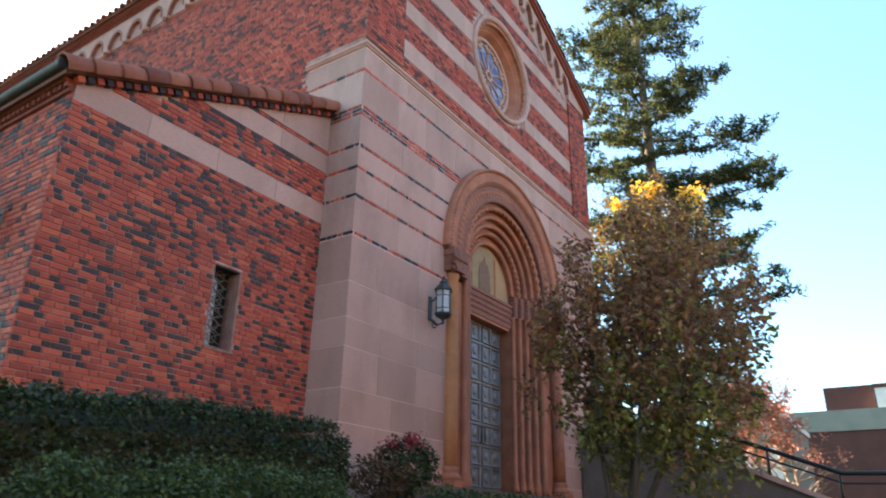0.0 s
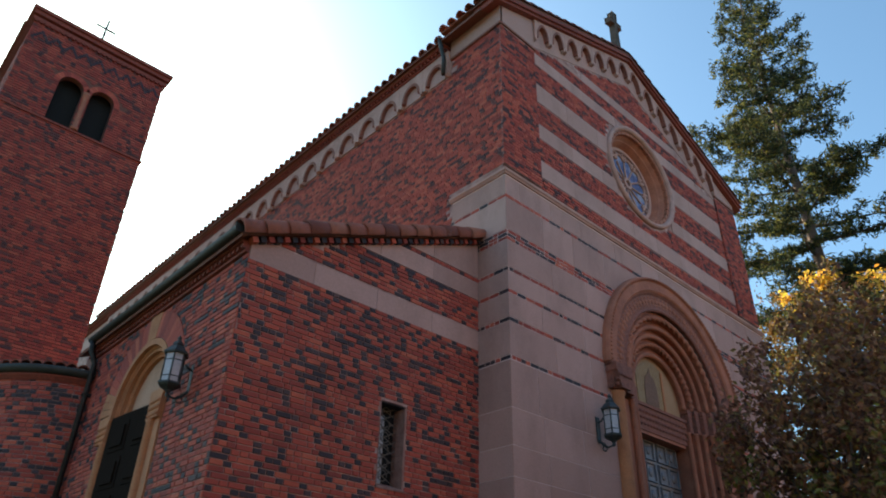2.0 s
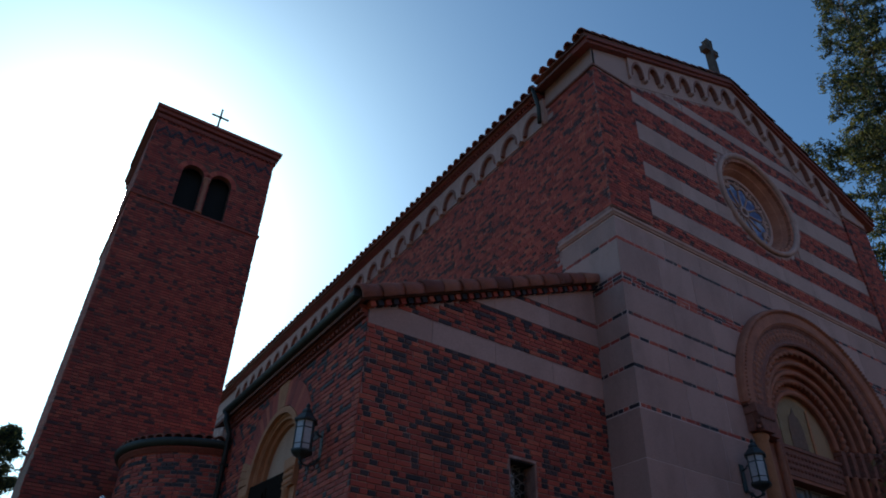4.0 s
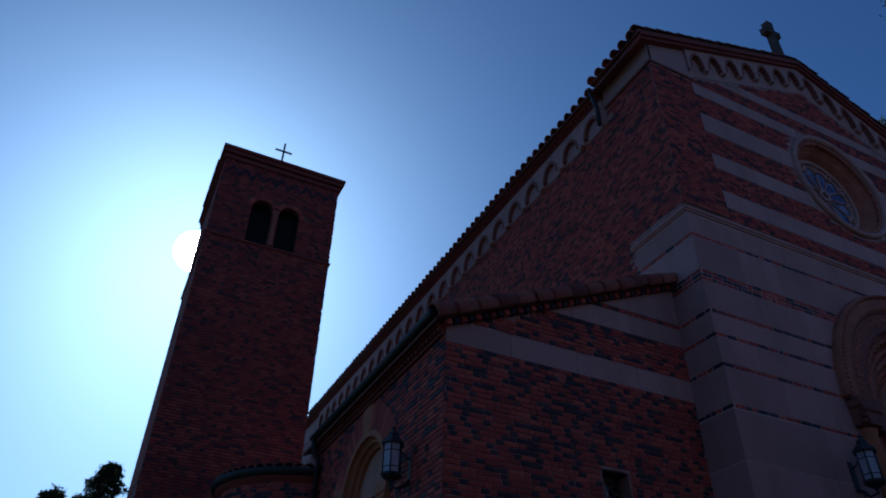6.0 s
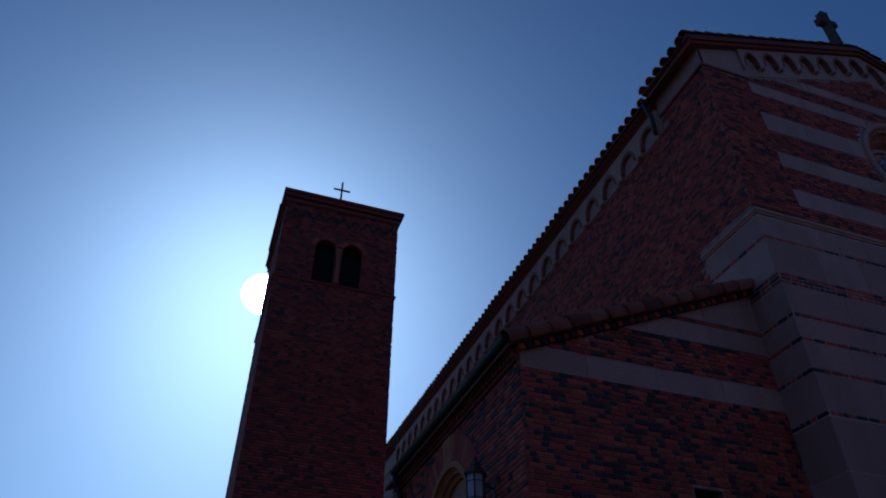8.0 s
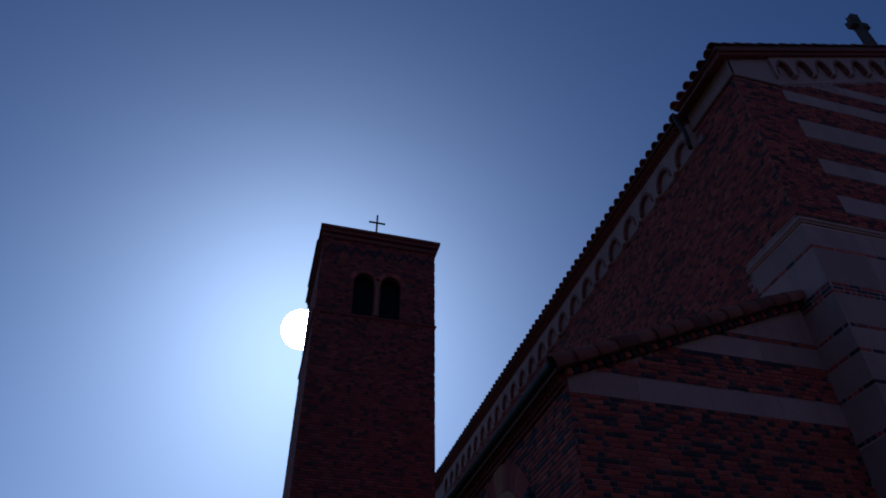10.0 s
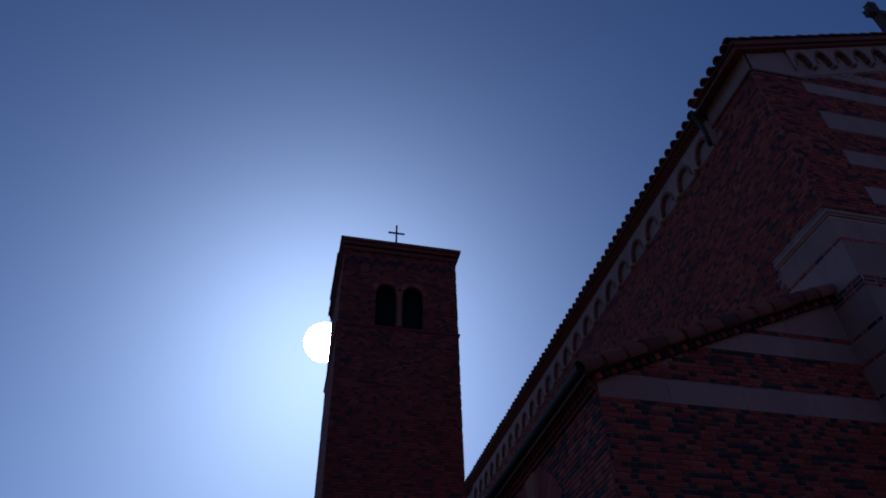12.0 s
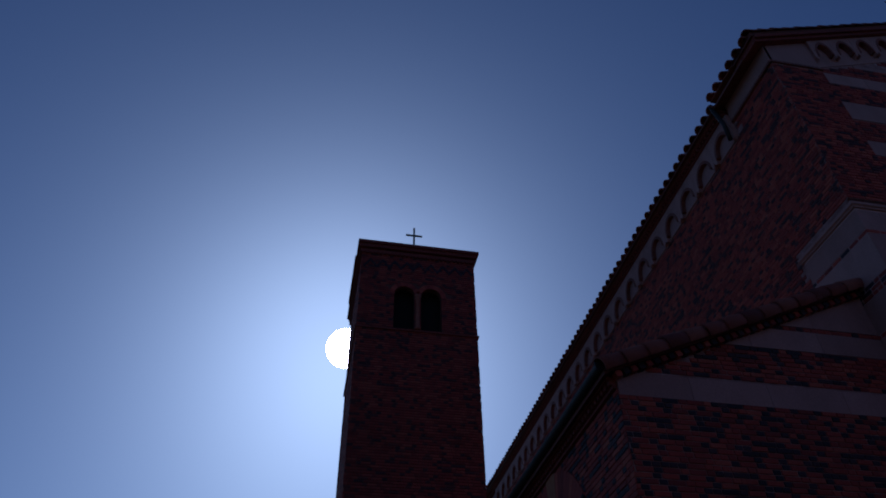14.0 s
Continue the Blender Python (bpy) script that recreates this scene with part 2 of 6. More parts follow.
def box(bm, x0, x1, y0, y1, z0, z1, mat=0):
    v = [bm.verts.new((x, y, z)) for x in (x0, x1) for y in (y0, y1) for z in (z0, z1)]
    for f in ((0, 1, 3, 2), (4, 6, 7, 5), (0, 4, 5, 1), (2, 3, 7, 6), (0, 2, 6, 4), (1, 5, 7, 3)):
        bm.faces.new([v[i] for i in f]).material_index = mat


def boxed(*dims):
    bm = bmesh.new()
    box(bm, *dims)
    return bm


def prism(bm, outline, place, mat=0):
    """Extrudes a 2D outline; place(u, v, d) gives the point for d = 0 and d = 1."""
    a = [bm.verts.new(place(u, v, 0)) for u, v in outline]
    b = [bm.verts.new(place(u, v, 1)) for u, v in outline]
    n = len(a)
    f = [bm.faces.new(a), bm.faces.new(b[::-1])]
    for q in f:
        q.normal_update()
    for i in range(n):
        bm.faces.new((a[i], a[(i + 1) % n], b[(i + 1) % n], b[i])).material_index = mat
    for q in f:
        q.material_index = mat
    bmesh.ops.triangulate(bm, faces=f)


def on_y(y0, y1):
    return lambda u, v, d: (u, y1 if d else y0, v)


def on_x(x0, x1):
    return lambda u, v, d: (x1 if d else x0, u, v)


def arc(cx, cz, r, a0, a1, n):
    return [(cx + r * math.cos(radians(a0 + (a1 - a0) * i / n)), cz + r * math.sin(radians(a0 + (a1 - a0) * i / n))) for i in range(n + 1)]


def sweep(bm, path, profile, closed=False, mat=0):
    """Sweeps a closed profile of (side, up) pairs along a path of (point, side vector, up vector)."""
    rows = [[bm.verts.new(Vector(p) + Vector(s) * a + Vector(u) * b) for a, b in profile] for p, s, u in path]
    n = len(profile)
    last = len(rows) if closed else len(rows) - 1
    for i in range(last):
        r, q = rows[i], rows[(i + 1) % len(rows)]
        for j in range(n):
            bm.faces.new((r[j], r[(j + 1) % n], q[(j + 1) % n], q[j])).material_index = mat
    if not closed:
        bm.faces.new(rows[0][::-1]).material_index = mat
        bm.faces.new(rows[-1]).material_index = mat


def tube(bm, points, radii, sides=8, mat=0):
    """A tapered tube along points."""
    pts = [Vector(p) for p in points]
    path = []
    for i, p in enumerate(pts):
        d = (pts[min(i + 1, len(pts) - 1)] - pts[max(i - 1, 0)]).normalized()
        s = d.cross(Vector((0.12, 0.31, 0.94)) if abs(d.z) < 0.95 else Vector((0.9, 0.3, 0.1))).normalized()
        path.append((p, s, d.cross(s)))
    rows = []
    for (p, s, u), r in zip(path, radii):
        rows.append([bm.verts.new(p + (s * math.cos(k * math.tau / sides) + u * math.sin(k * math.tau / sides)) * r) for k in range(sides)])
    for a, b in zip(rows, rows[1:]):
        for j in range(sides):
            f = bm.faces.new((a[j], a[(j + 1) % sides], b[(j + 1) % sides], b[j]))
            f.smooth, f.material_index = True, mat
    bm.faces.new(rows[0][::-1]).material_index = mat
    bm.faces.new(rows[-1]).material_index = mat


def lathe(bm, profile, cx, cy, sides=16, a0=0.0, a1=360.0, mat=0):
    """Turns (radius, z) pairs round the upright axis at cx, cy."""
    full = a1 - a0 >= 360
    n = sides if full else sides + 1
    rows = [[bm.verts.new((cx + r * math.cos(radians(a0 + (a1 - a0) * k / sides)), cy + r * math.sin(radians(a0 + (a1 - a0) * k / sides)), z))
             for k in range(n)] for r, z in profile]
    for a, b in zip(rows, rows[1:]):
        for k in range(sides):
            f = bm.faces.new((a[k], a[(k + 1) % n], b[(k + 1) % n], b[k]))
            f.smooth, f.material_index = True, mat
    if full:
        bm.faces.new(rows[0][::-1]).material_index = mat
        bm.faces.new(rows[-1]).material_index = mat


def ring_path(cx, cz, r, y, a0, a1, n):
    """An upright arc in a plane of constant y: side points outwards, up points to the front."""
    out = []
    for i in range(n + 1):
        a = radians(a0 + (a1 - a0) * i / n)
        d = Vector((math.cos(a), 0, math.sin(a)))
        out.append(((cx + r * d.x, y, cz + r * d.z), d, (0, -1, 0)))
    return out


def round_profile(r, n=8, cx=0.0, cy=0.0):
    return [(cx + r * math.cos(k * math.tau / n), cy + r * math.sin(k * math.tau / n)) for k in range(n)]


def from_arrays(name, verts, faces, material, parent, label="", mats=None):
    me = bpy.data.meshes.new(name)
    me.from_pydata(verts, [], faces)
    for m in (material if isinstance(material, (list, tuple)) else [material]):
        me.materials.append(m)
    if mats is not None:
        me.polygons.foreach_set("material_index", np.repeat(mats, len(faces) // len(mats)).astype(np.int32))
    me.update()
    ob = new(name, me)
    ob.parent = parent
    if label:
        ob["label"] = label
    return ob


# ---- brickwork: loose Flemish bond, many dark headers ----
COURSE, JOINT, LONG, SHORT = 0.0677, 0.010, 0.200, 0.095


def bond(u0, u1, v0, v1, keep, rnd, dark_head=0.62, dark_long=0.13, course=COURSE, holes=()):
    """Bricks (u, v, width, height, dark) that fill a stretch of wall; keep(u0, u1, v0, v1) drops those in openings."""
    out = []
    rows = int((v1 - v0) / course + 0.5)
    for r in range(rows):
        v = v0 + r * course
        u = u0 - rnd.uniform(0.0, LONG)
        k = rnd.randrange(2)
        while u < u1 - 0.02:
            w = LONG if k % 2 == 0 and rnd.random() < 0.82 else SHORT
            a, b = max(u, u0), min(u + w, u1)
            for h0, h1, g0, g1 in holes:
                if v + course > g0 and v < g1 and b > h0 and a < h1:
                    a, b = (a, min(b, h0)) if h0 - a > b - h1 else (max(a, h1), b)
            if b - a > 0.025 and keep(a, b, v, v + course - JOINT):
                cluster = 1.0 + 0.35 * noise.noise((u * 1.7, v * 2.6, u0))
                dark = rnd.random() < (dark_head if w == SHORT else dark_long) * cluster
                out.append((a, v, b - a, course - JOINT, dark))
            u += w + JOINT
            k += 1
    return out


def brick_mass(name, bricks, place, parent, materials, rnd, depth=0.012, label=""):
    """Many bricks as one mesh; place(u, v, d) stands a point d metres out from the wall."""
    verts, faces, mats = [], [], []
    for u, v, w, h, dark in bricks:
        d = depth + rnd.uniform(-0.003, 0.003)
        i = len(verts)
        e = 0.003
        for uu, vv in ((u, v), (u + w, v), (u + w, v + h), (u, v + h)):
            verts.append(place(uu, vv, -0.004))
        for uu, vv in ((u + e, v + e), (u + w - e, v + e), (u + w - e, v + h - e), (u + e, v + h - e)):
            verts.append(place(uu, vv, d))
        faces += [(i + 4, i + 5, i + 6, i + 7), (i, i + 1, i + 5, i + 4), (i + 1, i + 2, i + 6, i + 5), (i + 2, i + 3, i + 7, i + 6), (i + 3, i, i + 4, i + 7)]
        mats.append(1 if dark else 0)
    ob = from_arrays(name, verts, faces, materials, parent, label, mats)
    ob["kind"] = "stuff"
    return ob


def brick_pieces(bricks, place, turn, parent, rnd, depth=0.012):
    """Bricks as objects of their own that share a mesh for each size."""
    made = {}
    for u, v, w, h, dark in bricks:
        key = (round(w, 2), dark)
        if key not in made:
            bm = bmesh.new()
            W = key[0]
            e = 0.003
            a = [bm.verts.new(p) for p in ((-W / 2, 0.004, -h / 2), (W / 2, 0.004, -h / 2), (W / 2, 0.004, h / 2), (-W / 2, 0.004, h / 2))]
            b = [bm.verts.new(p) for p in ((-W / 2 + e, -depth, -h / 2 + e), (W / 2 - e, -depth, -h / 2 + e), (W / 2 - e, -depth, h / 2 - e), (-W / 2 + e, -depth, h / 2 - e))]
            bm.faces.new(b)
            for k in range(4):
                bm.faces.new((a[k], a[(k + 1) % 4], b[(k + 1) % 4], b[k]))
            bmesh.ops.recalc_face_normals(bm, faces=bm.faces[:])
            me = bpy.data.meshes.new("brick")
            bm.to_mesh(me)
            bm.free()
            me.materials.append(brick_dark if dark else brick_red)
            made[key] = me
        ob = new("brick", made[key])
        ob.parent = parent
        x, y, z = place(u + w / 2, v + h / 2, rnd.uniform(-0.002, 0.003))
        ob.matrix_basis = Matrix.Translation((x, y, z)) @ turn


# ---- plan of the church (metres) ----
XL, XR, XC = 7.37, 17.01, 12.19          # nave corners and middle
YF, YA = 6.40, 7.07                      # stone front, front of the side aisle
XA, YA2 = 3.31, 12.3                     # side wall of the aisle and its far end
Z0 = 1.75                                # ground along the walls
Z_LEDGE, Z_KNEE = 9.13, 12.77
SPRING, R_OUT = 6.20, 2.38               # portal arch
ROSE_Z, ROSE_R = 11.48, 1.32
NAVE_END = 32.0
rnd = random.Random(7)


def ground_height(x, y):
    def ease(t):
        t = max(0.0, min(1.0, t))
        return t * t * (3 - 2 * t)
    bank = 1.65 * ease((y - 1.2) / 3.6)
    side = ease((x + 14) / 8) * (1 - ease((x - 30) / 15))
    return bank * side + 0.03 * noise.noise((x * 0.7, y * 0.7, 0))


def build_ground():
    bm = bmesh.new()
    xs = [-3000, -600, -150, -60, -30] + [-20 + i * 0.8 for i in range(90)] + [60, 90, 150, 400, 900, 3000]
    ys = [-3000, -600, -150, -60, -25] + [-15 + i * 0.6 for i in range(60)] + [25, 35, 60, 150, 400, 900, 3000]
    grid = [[bm.verts.new((x, y, ground_height(x, y))) for x in xs] for y in ys]
    for r, q in zip(grid, grid[1:]):
        for i in range(len(xs) - 1):
            bm.faces.new((r[i], r[i + 1], q[i + 1], q[i])).smooth = True
    ob = part("ground", bm, lawn)
    tagged(ob, "dark planted ground sloping up to the church", "ground", kind="structure")


build_ground()
# unseen wall added behind the camera: warm bounce on the front, less skylight
tagged(part("wall_street", boxed(-60, 60, -17.5, -17, -0.5, 11.0), buff), "plain buff wall added unseen behind the camera to shape bounced light", "wall", kind="structure")

# ---- church: solid walls ----
church = thing("church", "red brick and limestone church with tiled gable roof", "church", (XC, YF, Z0))


def cpart(name, bm, material, parent=None, label=""):
    """A part of the church, given in world places."""
    ob = part(name, bm, material, parent or church, label)
    top = parent or church
    ob.matrix_parent_inverse = Matrix.Translation(church.location).inverted()
    if top is not church:
        ob.matrix_parent_inverse = Matrix.Identity(4)
    return ob


APEX = 14.92
SLOPE = 0.40
ROOF_UP = 0.30                            # roof covering above the wall head


def roof_z(x):
    return APEX - SLOPE * abs(x - XC)


# lower front wall with the portal opening
R_IN = 2.12
bm = bmesh.new()
outline = [(XC - R_IN, Z0), (XL + 0.004, Z0), (XL + 0.004, Z_LEDGE), (XR - 0.004, Z_LEDGE), (XR - 0.004, Z0), (XC + R_IN, Z0)]
outline += arc(XC, SPRING, R_IN, 0, 180, 32)
prism(bm, outline, on_y(YF + 0.004, YF + 0.6))
front_wall = cpart("front_wall", bm, stone_joint, label="limestone base wall with thin brick bands")

# upper front wall with the round window
bm = bmesh.new()
YB = YF + 0.06
for s in (-1, 1):
    o = [(XC, Z_LEDGE), (XC + s * (XR - XC - 0.02), Z_LEDGE), (XC + s * (XR - XC - 0.02), roof_z(XR) + 0.1), (XC, roof_z(XC) + 0.1)]
    o += arc(XC, ROSE_Z, ROSE_R - 0.12, 90, 90 - s * 180, 24)
    prism(bm, o, on_y(YB, YB + 0.5))
gable_wall = cpart("gable_wall", bm, mortar, label="brick gable wall with limestone stripes")

# nave side walls and back
bm = bmesh.new()
box(bm, XL + 0.02, XL + 0.5, YB + 0.5, NAVE_END, Z0, roof_z(XL) + 0.22)
nave_wall = cpart("nave_wall", bm, mortar, label="red brick nave side wall")
bm = bmesh.new()
box(bm, XR - 0.5, XR - 0.02, YB + 0.5, NAVE_END, Z0, roof_z(XL) + 0.02)
box(bm, XL, XR, NAVE_END, NAVE_END + 0.4, Z0, roof_z(XL) + 0.02)
cpart("far_wall", bm, mortar)

# stone return of the base on the side
bm = bmesh.new()
box(bm, XL + 0.004, XL + 0.5, YF + 0.602, 7.72, Z0, Z_LEDGE)
cpart("base_return", bm, stone_joint)

# aisle: front and side wall
AROOF0, ASLOPE = 6.12, 0.43              # height of the roof's underside at x = XA


def aisle_z(x):
    return AROOF0 + ASLOPE * (x - XA)


SLIT = (5.52, 5.98, 3.50, 4.60)
bm = bmesh.new()
a, b, c, d = SLIT
prism(bm, [(XA, Z0), (a, Z0), (a, aisle_z(a)), (XA, aisle_z(XA))], on_y(YA, YA + 0.45))
prism(bm, [(b, Z0), (XL + 0.03, Z0), (XL + 0.03, aisle_z(XL + 0.03)), (b, aisle_z(b))], on_y(YA, YA + 0.45))
box(bm, a, b, YA, YA + 0.45, Z0, c)
prism(bm, [(a, d), (b, d), (b, aisle_z(b)), (a, aisle_z(a))], on_y(YA, YA + 0.45))
aisle_front = cpart("aisle_front_wall", bm, mortar, label="red brick aisle wall with dark headers")

SD_Y, SD_R, SD_SPRING = 9.66, 0.92, 4.57     # side doorway
bm = bmesh.new()
o = [(SD_Y - SD_R, Z0), (YA + 0.45, Z0), (YA + 0.45, AROOF0), (YA2, AROOF0), (YA2, Z0), (SD_Y + SD_R, Z0)] + arc(SD_Y, SD_SPRING, SD_R, 0, 180, 24)
prism(bm, o, on_x(XA, XA + 0.45))
aisle_side = cpart("aisle_side_wall", bm, mortar, label="red brick aisle side wall")
bm = bmesh.new()
box(bm, XA, XL, YA2, YA2 + 0.4, Z0, AROOF0)
prism(bm, [(XA, AROOF0), (XL, AROOF0), (XL, aisle_z(XL))], on_y(YA2, YA2 + 0.4))
cpart("aisle_end_wall", bm, mortar)

# ---- roofs ----
bm = bmesh.new()
for s in (-1, 1):
    prism(bm, [(XC, APEX + ROOF_UP), (XC + s * 5.1, roof_z(XC + 5.1) + ROOF_UP), (XC + s * 5.1, roof_z(XC + 5.1) + ROOF_UP + 0.06), (XC, APEX + ROOF_UP + 0.06)], on_y(YF + 0.3, NAVE_END + 0.3))
cpart("nave_roof", bm, tiles_far, label="red clay barrel tile roof")
bm = bmesh.new()
prism(bm, [(XA - 0.18, aisle_z(XA - 0.18)), (XL + 0.02, aisle_z(XL + 0.02)), (XL + 0.02, aisle_z(XL + 0.02) + 0.06), (XA - 0.18, aisle_z(XA - 0.18) + 0.06)], on_y(YA - 0.12, YA2 + 0.3))
cpart("aisle_roof", bm, tiles_far)

# ---- bell tower ----
TX0, TX1, TY0, TY1 = 0.55, 3.67, 14.75, 18.25
T_TOP, T_BELT = 14.62, 11.84
tower = thing("bell_tower", "square red brick bell tower with twin arched openings", "tower", ((TX0 + TX1) / 2, (TY0 + TY1) / 2, 0))


def tpart(name, bm, material, parent=None, label=""):
    ob = part(name, bm, material, parent or tower, label)
    if parent is None:
        ob.matrix_parent_inverse = Matrix.Translation(tower.location).inverted()
    return ob


BEL = [(1.48, 2.02), (2.19, 2.73)]
BEL_Z0, BEL_SPR = 11.86, 12.95
bm = bmesh.new()
xs = [TX0 + 0.02, (BEL[0][1] + BEL[1][0]) / 2, TX1 - 0.02]
for (x0, x1), (h0, h1) in zip(zip(xs, xs[1:]), BEL):
    c = (h0 + h1) / 2
    r = (h1 - h0) / 2
    o = [(x0, BEL_Z0), (h0, BEL_Z0)] + arc(c, BEL_SPR, r, 180, 0, 14) + [(h1, BEL_Z0), (x1, BEL_Z0), (x1, T_TOP - 0.3), (x0, T_TOP - 0.3)]
    prism(bm, o, on_y(TY0, TY0 + 0.16))
box(bm, TX0 + 0.02, TX1 - 0.02, TY0, TY0 + 0.35, 0.0, BEL_Z0)
tower_front = tpart("front_wall", bm, tower_mortar)
bm = bmesh.new()
box(bm, TX0 + 0.02, TX0 + 0.37, TY0 + 0.352, TY1, 0, T_TOP - 0.3)
box(bm, TX1 - 0.37, TX1 - 0.02, TY0 + 0.352, TY1, 0, T_TOP - 0.3)
box(bm, TX0 + 0.372, TX1 - 0.372, TY1 - 0.35, TY1, 0, T_TOP - 0.3)
box(bm, TX0 + 0.372, TX1 - 0.372, TY0 + 0.352, TY1 - 0.352, 11.2, 11.4)
tpart("side_walls", bm, tower_mortar)
bm = bmesh.new()
box(bm, TX0 - 0.12, TX1 + 0.13, TY0 - 0.14, TY1 + 0.10, T_TOP - 0.09, T_TOP)
box(bm, TX0 - 0.07, TX1 + 0.08, TY0 - 0.09, TY1 + 0.05, T_TOP - 0.20, T_TOP - 0.092)
tpart("cornice", bm, brick_moulding)


# ---- front: stone courses and thin brick bands ----
COURSES = [(Z0, 2.30), (2.30, 2.78), (2.78, 3.25), (3.25, 3.84), (3.84, 4.27), (4.27, 4.815), (4.815, 5.54), (5.61, 6.165), (6.235, 6.655),
           (6.725, 7.055), (7.125, 7.635), (7.84, 8.485), (8.555, 8.95)]
STRIPS = [(5.54, 5.61), (6.165, 6.235), (6.655, 6.725), (7.055, 7.125), (7.635, 7.84), (8.485, 8.555)]
R_CUT = R_OUT - 0.16


def half_gap(z):
    """Half the width of the portal opening at height z."""
    if z >= SPRING + R_CUT:
        return 0.0
    return R_CUT if z <= SPRING else math.sqrt(R_CUT ** 2 - (z - SPRING) ** 2)


def stone_block(x0, x1, z0, z1, y0, y1, parent, curve=0):
    """One block with slightly worn edges; curve -1 or 1 lets its right or left end follow the arch."""
    bm = bmesh.new()
    if curve:
        zs = [z0 + (z1 - z0) * i / 5 for i in range(6)]
        edge = [(XC + curve * max(half_gap(z), 0.001), z) for z in zs]
        far = x1 if curve > 0 else x0
        o = edge + [(far, z1), (far, z0)]
        prism(bm, o, on_y(y0, y1))
    else:
        e = 0.004
        prism(bm, [(x0 + e, z0), (x1 - e, z0), (x1, z0 + e), (x1, z1 - e), (x1 - e, z1), (x0 + e, z1), (x0, z1 - e), (x0, z0 + e)], on_y(y0, y1))
    return cpart("stone_block", bm, stone, parent)


for i, (z0, z1) in enumerate(COURSES):
    zt, zb = z1 - 0.013, z0
    if i >= 7:
        zt, zb = z1 - 0.003, z0 + 0.003
    g0, g1 = half_gap(zb), half_gap(zt)
    for side in (-1, 1):
        near = max(g0, g1)
        far = (XR - XL) / 2 - 0.001
        x = near
        cuts = [near]
        step = rnd.uniform(0.5, 1.0)
        while x + step < far - 0.35:
            x += step
            cuts.append(x)
            step = rnd.uniform(0.85, 1.15)
        cuts.append(far)
        for k, (p, q) in enumerate(zip(cuts, cuts[1:])):
            jit = rnd.uniform(-0.002, 0.002)
            if k == 0 and near > 0.01:
                if side > 0:
                    stone_block(XC + p, XC + q - 0.009, zb, zt, YF + jit, YF + 0.012, front_wall, 1)
                else:
                    stone_block(XC - q + 0.009, XC - p, zb, zt, YF + jit, YF + 0.012, front_wall, -1)
            else:
                a, b = (XC + p, XC + q - 0.009) if side > 0 else (XC - q, XC - p - 0.009)
                stone_block(a, b, zb, zt, YF + jit, YF + 0.012, front_wall)
    # return on the side
    back = YA - 0.002 if z1 < 7.65 else 7.72
    bm = bmesh.new()
    box(bm, XL, XL + 0.012, YF + 0.013, back, zb, zt)
    cpart("stone_block", bm, stone, front_wall)

strip_bricks = []
for z0, z1 in STRIPS:
    n = max(1, round((z1 - z0) / 0.068))
    for r in range(n):
        v = z0 + r * (z1 - z0) / n + 0.004
        h = (z1 - z0) / n - 0.008
        for side in (-1, 1):
            u = half_gap(v) if side > 0 else half_gap(v)
            lo, hi = (XC + u, XR) if side > 0 else (XL, XC - u)
            p = lo + rnd.uniform(0, 0.05)
            while p < hi - 0.03:
                w = LONG if (rnd.random() < 0.5) else SHORT
                w = min(w, hi - p)
                strip_bricks.append((p, v, w, h, rnd.random() < 0.32))
                p += w + 0.01
brick_mass("brick_band", strip_bricks, lambda u, v, d: (u, YF + 0.004 - d, v), front_wall, [bricks_red, bricks_dark], rnd, 0.004, "thin brick bands between the stone courses")
side_strip = []
for z0, z1 in STRIPS:
    n = max(1, round((z1 - z0) / 0.068))
    for r in range(n):
        v = z0 + r * (z1 - z0) / n + 0.004
        p = YF + 0.0
        while p < (YA if z1 < 7.65 else 7.72) - 0.03:
            w = rnd.choice((LONG, SHORT))
            side_strip.append((p, v, w, (z1 - z0) / n - 0.008, rnd.random() < 0.4))
            p += w + 0.01
brick_mass("brick_band", side_strip, lambda u, v, d: (XL + 0.004 - d, u, v), front_wall, [bricks_red, bricks_dark], rnd, 0.004)

# moulded ledge
LEDGE = [(-0.03, 8.98), (0.025, 8.98), (0.03, 9.005), (0.055, 9.02), (0.06, 9.065), (0.04, 9.08), (-0.03, 9.12)]
bm = bmesh.new()
rows = []
for corner in ((XR, 7.0), (XR, YF), (XL, YF), (XL, 7.76)):
    ox = -1 if corner[0] == XL else 1
    back = corner[1] > 6.8
    rows.append([bm.verts.new((corner[0] + ox * d, corner[1] - (0 if back else d), z)) for d, z in LEDGE])
for a, b in zip(rows, rows[1:]):
    for k in range(len(LEDGE)):
        bm.faces.new((a[k], a[(k + 1) % len(LEDGE)], b[(k + 1) % len(LEDGE)], b[k]))
bm.faces.new(rows[0])
bm.faces.new(rows[-1][::-1])
cpart("ledge", bm, stone_soft, label="moulded limestone ledge")

# ---- gable: bricks and stone stripes ----
PIL = 1.04
STRIPES = [(9.50, 9.90), (10.44, 10.81), (11.40, 11.90), (12.46, 12.79), (13.13, 13.40)]


def verge_z(x):
    """Top of the tiled verge along the front gable."""
    return 15.48 - (0.375 if x < XC else 0.44) * abs(x - XC)


def field_top(x):
    """Foot of the arcaded band that follows the gable."""
    return verge_z(x) - 1.16


def in_rose(u0, u1, v0, v1, r=ROSE_R + 0.02):
    dx = 0 if u0 <= XC <= u1 else min(abs(u0 - XC), abs(u1 - XC))
    dz = 0 if v0 <= ROSE_Z <= v1 else min(abs(v0 - ROSE_Z), abs(v1 - ROSE_Z))
    return dx * dx + dz * dz < r * r


